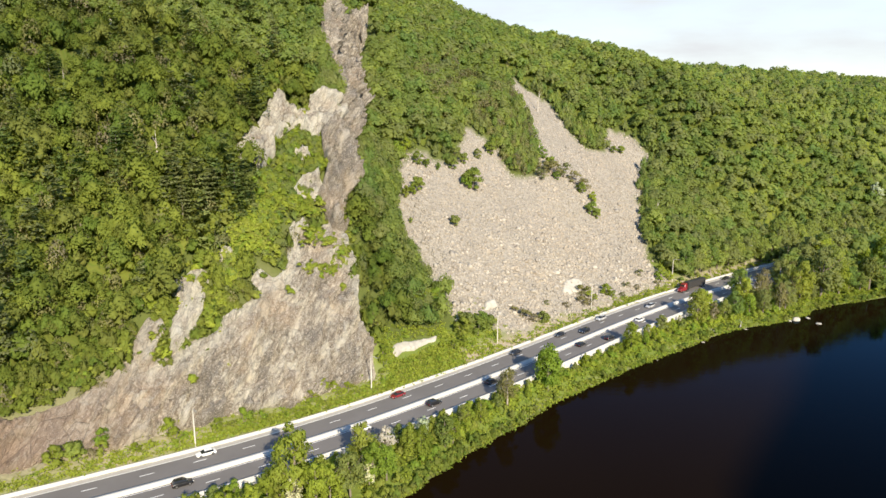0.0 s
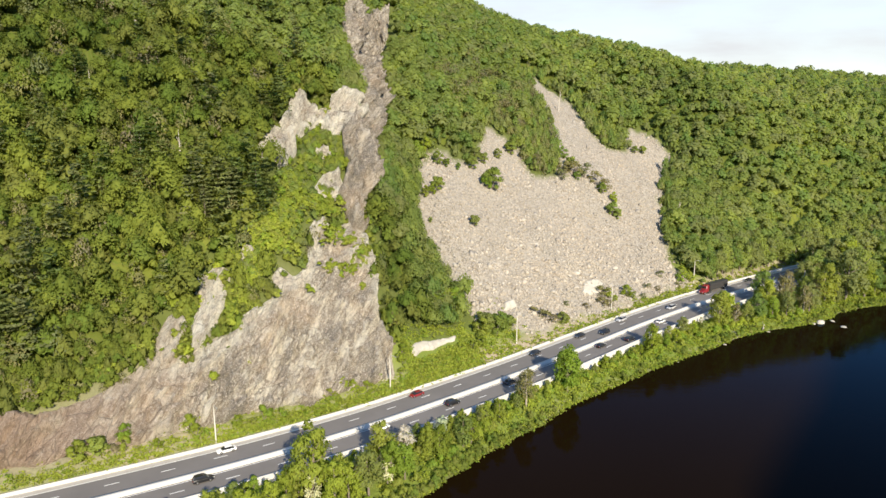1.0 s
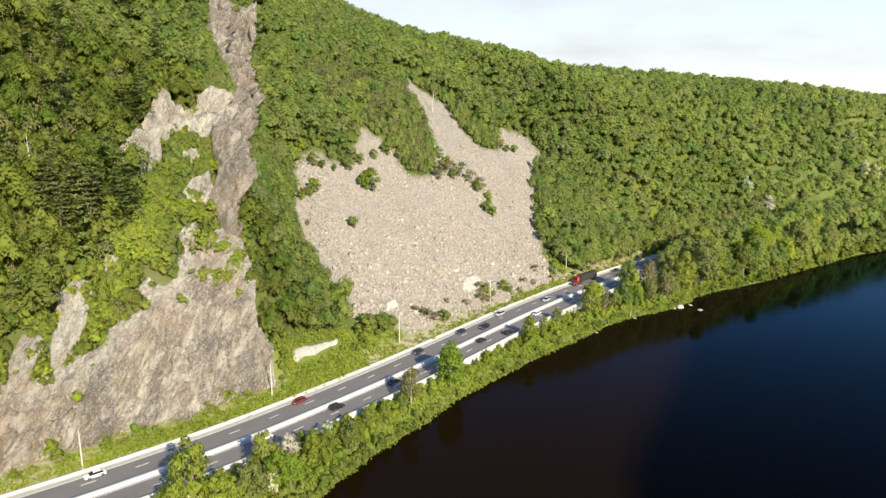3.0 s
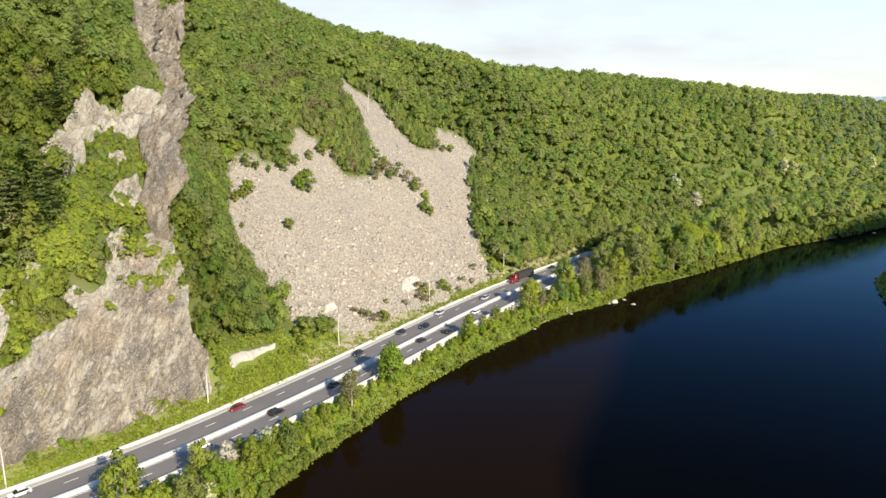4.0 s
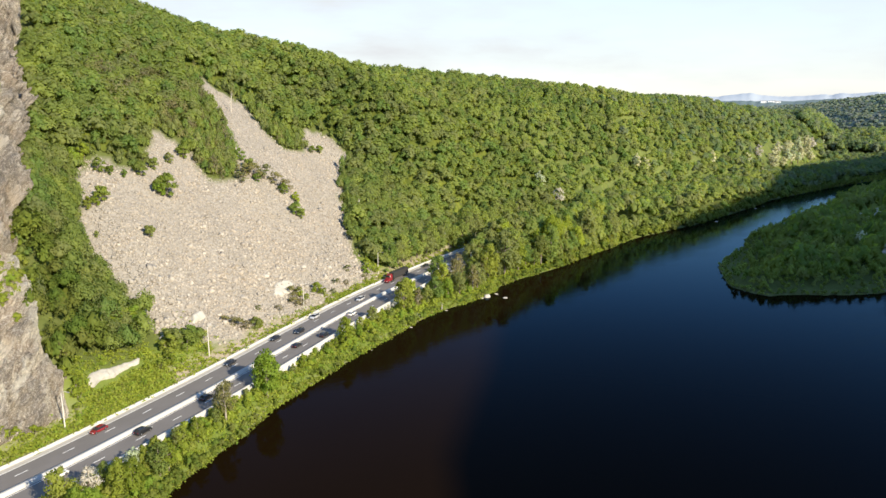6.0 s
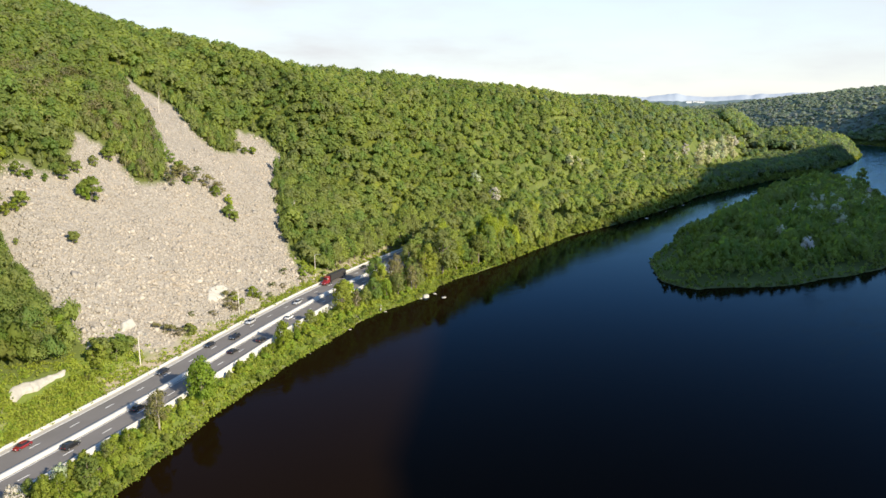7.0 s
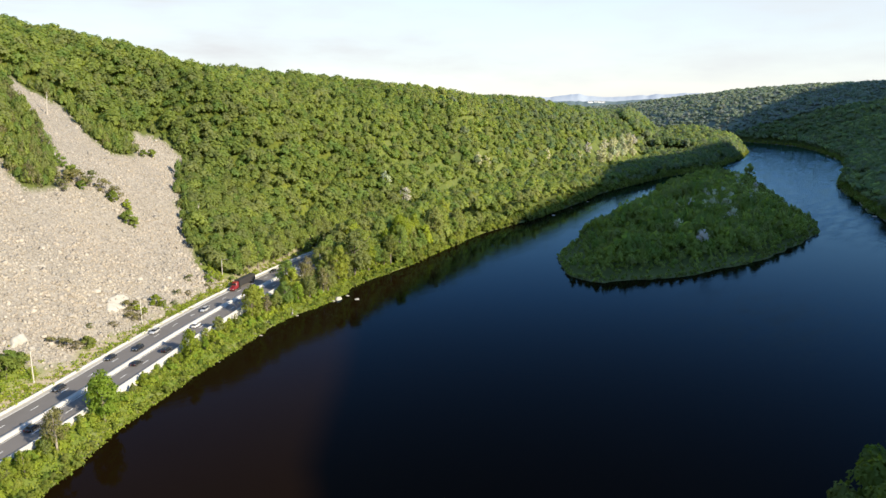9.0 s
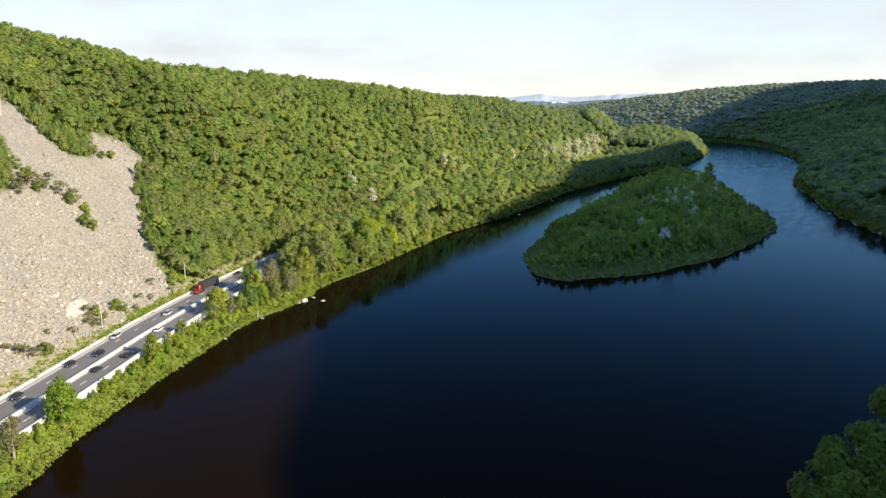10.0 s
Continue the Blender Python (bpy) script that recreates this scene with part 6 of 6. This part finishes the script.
def wheel(parent, x, y, r=0.33, w=0.24):
    bm = bmesh.new()
    bmesh.ops.create_cone(bm, cap_ends=True, segments=16, radius1=r, radius2=r, depth=w, matrix=pose(x, y, r, 90))
    tyre = part("wheel", bm, TYRE, parent)
    bm = bmesh.new()
    bmesh.ops.create_cone(bm, cap_ends=True, segments=12, radius1=r * 0.62, radius2=r * 0.55, depth=w + 0.03, matrix=pose(x, y, r, 90))
    part("rim", bm, CHROME, tyre)


def box_part(name, parent, size, at, material, bevel=0.03):
    bm = bmesh.new()
    bmesh.ops.create_cube(bm, size=1, matrix=Matrix.Translation(at) @ Matrix.Diagonal((*size, 1)))
    if bevel:
        bmesh.ops.bevel(bm, geom=bm.edges[:], offset=bevel, segments=1, affect="EDGES")
    return part(name, bm, material, parent)


def make_car(style, paint, label):
    """A saloon or a sport utility car, nose towards +x."""
    suv = style == "suv"
    car = tagged(new("car"), label, "car", "cars on the road")
    top = 0.95 if suv else 0.82
    body = part("body", loft([(-2.28, 0.74, 0.42, top - 0.08, 0.08), (-2.15, 0.86, 0.24, top, 0.08), (-1.2, 0.90, 0.22, top + 0.04, 0.06), (0.7, 0.90, 0.22, top + 0.02, 0.06), (1.6, 0.88, 0.22, top - 0.10, 0.12), (2.15, 0.82, 0.26, top - 0.2, 0.14), (2.30, 0.66, 0.38, top - 0.28, 0.12)]), paint, car)
    roof = 1.68 if suv else 1.42
    back_end = -2.1 if suv else -1.75
    part("window_glass", loft([(back_end, 0.76, top - 0.1, top + 0.02, 0.02), (back_end + 0.35, 0.78, top - 0.1, roof - 0.10, 0.16), (-0.2, 0.80, top - 0.1, roof - 0.05, 0.16), (0.35, 0.80, top - 0.1, roof - 0.12, 0.17), (1.15, 0.78, top - 0.1, top + 0.01, 0.04)]), GLASS, car)
    part("roof", loft([(back_end + 0.42, 0.62, roof - 0.13, roof - 0.05, 0.06), (-0.9, 0.65, roof - 0.10, roof, 0.06), (0.0, 0.65, roof - 0.10, roof - 0.01, 0.06), (0.40, 0.61, roof - 0.16, roof - 0.10, 0.06)]), paint, car)
    for x in (-1.38, 1.40):
        for y in (-0.80, 0.80):
            wheel(car, x, y, 0.36 if suv else 0.33)
    for y in (-0.56, 0.56):
        box_part("headlight", body, (0.14, 0.36, 0.14), (2.20, y, top - 0.27), LENS)
        box_part("tail_light", body, (0.10, 0.34, 0.16), (-2.25, y, top - 0.14), TAIL)
    for y in (-0.97, 0.97):
        box_part("wing_mirror", body, (0.16, 0.16, 0.12), (0.75, y, top + 0.08), paint)
    return car


def make_lorry(paint, dark):
    lorry = tagged(new("lorry"), "articulated lorry with a red cab and a dark trailer", "lorry", "cars on the road")
    cab = part("cab", loft([(4.0, 1.2, 0.9, 3.7, 0.25), (5.6, 1.22, 0.7, 3.5, 0.25), (6.0, 1.2, 0.6, 2.6, 0.3), (6.2, 1.15, 0.55, 1.75, 0.1), (7.9, 1.05, 0.55, 1.6, 0.25), (8.1, 0.95, 0.6, 1.3, 0.2)]), paint, lorry)
    box_part("windscreen", cab, (0.12, 2.0, 0.85), (6.02, 0, 2.75), GLASS)
    box_part("trailer", lorry, (13.2, 2.55, 2.75), (-3.4, 0, 2.55), dark, 0.06)
    box_part("chassis", lorry, (16.5, 0.9, 0.3), (-1.2, 0, 0.95), TYRE)
    for x in (-9.0, -7.7, 2.6, 3.9, 7.0):
        for y in (-1.05, 1.05):
            wheel(lorry, x, y, 0.5, 0.34)
    for y in (-0.8, 0.8):
        box_part("headlight", cab, (0.1, 0.3, 0.25), (8.08, y, 1.0), LENS)
    return lorry


BLACK, WHITE, SILVER, RED = car_paint("black_paint", (0.012, 0.012, 0.014)), car_paint("white_paint", (0.75, 0.75, 0.73)), car_paint("silver_paint", (0.42, 0.42, 0.43)), car_paint("dark_red_paint", (0.20, 0.012, 0.015))
models = {("saloon", "black"): (BLACK, "black saloon car driving on the motorway"), ("suv", "black"): (BLACK, "black sport utility car driving on the motorway"), ("saloon", "white"): (WHITE, "white saloon car driving on the motorway"),
          ("suv", "silver"): (SILVER, "silver sport utility car driving on the motorway"), ("saloon", "red"): (RED, "dark red saloon car driving on the motorway")}
made = {}
for a1, off, style, tint in ((-6, -2.9, "saloon", "white"), (29, 7.9, "saloon", "white"), (21, -2.9, "suv", "black"), (65, -2.9, "saloon", "white"), (88, -3.0, "suv", "black"), (110, -3.0, "saloon", "black"), (84, 7.9, "saloon", "red"), (133, 7.9, "saloon", "black"),
                             (157, 8.0, "saloon", "black"), (166, 4.0, "suv", "black"), (154, -3.0, "saloon", "black"), (166, -6.2, "suv", "black"), (182, 8.0, "suv", "silver"), (191, -2.9, "saloon", "white"), (209, 4.0, "suv", "silver"), (286, -2.9, "saloon", "black"), (272, 8.0, "saloon", "black")):
    x, y, turn = road_point(a1, off)
    m = pose(x, y, ROAD_Z + 0.005, 0, 0, math.degrees(turn) + (180 if off > 0 else 0))
    if (style, tint) in made:
        copy_thing(made[style, tint], m)
    else:
        made[style, tint] = make_car(style, *models[style, tint])
        made[style, tint].matrix_basis = m
x, y, turn = road_point(244, 8.0)
make_lorry(RED, plain("dark_trailer_side", (0.035, 0.033, 0.032), 0.6, 0.3)).matrix_basis = pose(x, y, ROAD_Z + 0.005, 0, 0, math.degrees(turn) + 180)


# ---- far distance ----
def far_ridge(az0, az1, dist, base, top, seed, material, label):
    """A long ridge several kilometres off, its haze put into the material's colour."""
    az = np.radians(np.arange(az0, az1, 0.12))
    h = top(np.degrees(az)) + 4 * fbm(np.degrees(az) * 1.6, 0 * az, seed, 4)
    rows = []
    for k, f in ((0, 0.0), (140, 0.75), (380, 1.0), (800, 0.5)):
        rows.append(np.stack([np.sin(az) * (dist + k), np.cos(az) * (dist + k), base + (h - base) * f], 1))
    v = np.stack(rows, 1).reshape(-1, 3)
    return tagged(mesh_object("backdrop", v, grid_faces(len(az), 4)[:, ::-1], material, smooth_faces=True), label, "distant hills", kind="structure")


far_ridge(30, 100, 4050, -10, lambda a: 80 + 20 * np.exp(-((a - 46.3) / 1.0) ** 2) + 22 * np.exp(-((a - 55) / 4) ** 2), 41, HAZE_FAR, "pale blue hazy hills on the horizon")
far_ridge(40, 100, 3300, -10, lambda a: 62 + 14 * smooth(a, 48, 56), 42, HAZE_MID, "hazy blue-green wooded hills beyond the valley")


def far_house(az, dist, z, wide, deep, high):
    house = tagged(new("house"), "small white house far down the valley", "house", "far houses")
    x, y = dist * math.sin(radians(az)), dist * math.cos(radians(az))
    house.matrix_basis = pose(x, y, z, 0, 0, -az + 12)
    box_part("wall", house, (wide, deep, high), (0, 0, high / 2), FAR_WHITE, 0)
    bm = bmesh.new()
    vs = [bm.verts.new(p) for p in ((-wide / 2 - 0.5, -deep / 2 - 0.5, high), (wide / 2 + 0.5, -deep / 2 - 0.5, high), (wide / 2 + 0.5, deep / 2 + 0.5, high), (-wide / 2 - 0.5, deep / 2 + 0.5, high), (-wide / 2 - 0.5, 0, high + 3), (wide / 2 + 0.5, 0, high + 3))]
    for q in ((0, 1, 5, 4), (2, 3, 4, 5), (0, 4, 3), (1, 2, 5), (0, 3, 2, 1)):
        bm.faces.new([vs[i] for i in q])
    part("roof", bm, plain("grey_roof", (0.25, 0.25, 0.26)), house)
    for k in (-0.3, 0.0, 0.3):
        box_part("window", house, (wide * 0.12, 0.3, high * 0.3), (k * wide, -deep / 2, high * 0.55), GLASS, 0)


FAR_WHITE = plain("white_walls", (0.80, 0.80, 0.78), 0.8, 0.2, grain=0.06)
for az_, dist_, z_, w_ in ((47.55, 3590, 53.5, 24), (48.1, 3600, 54, 34), (48.5, 3585, 52.5, 20), (53.2, 1166, 22, 22)):
    far_house(az_, dist_, z_, w_, 10, 7)
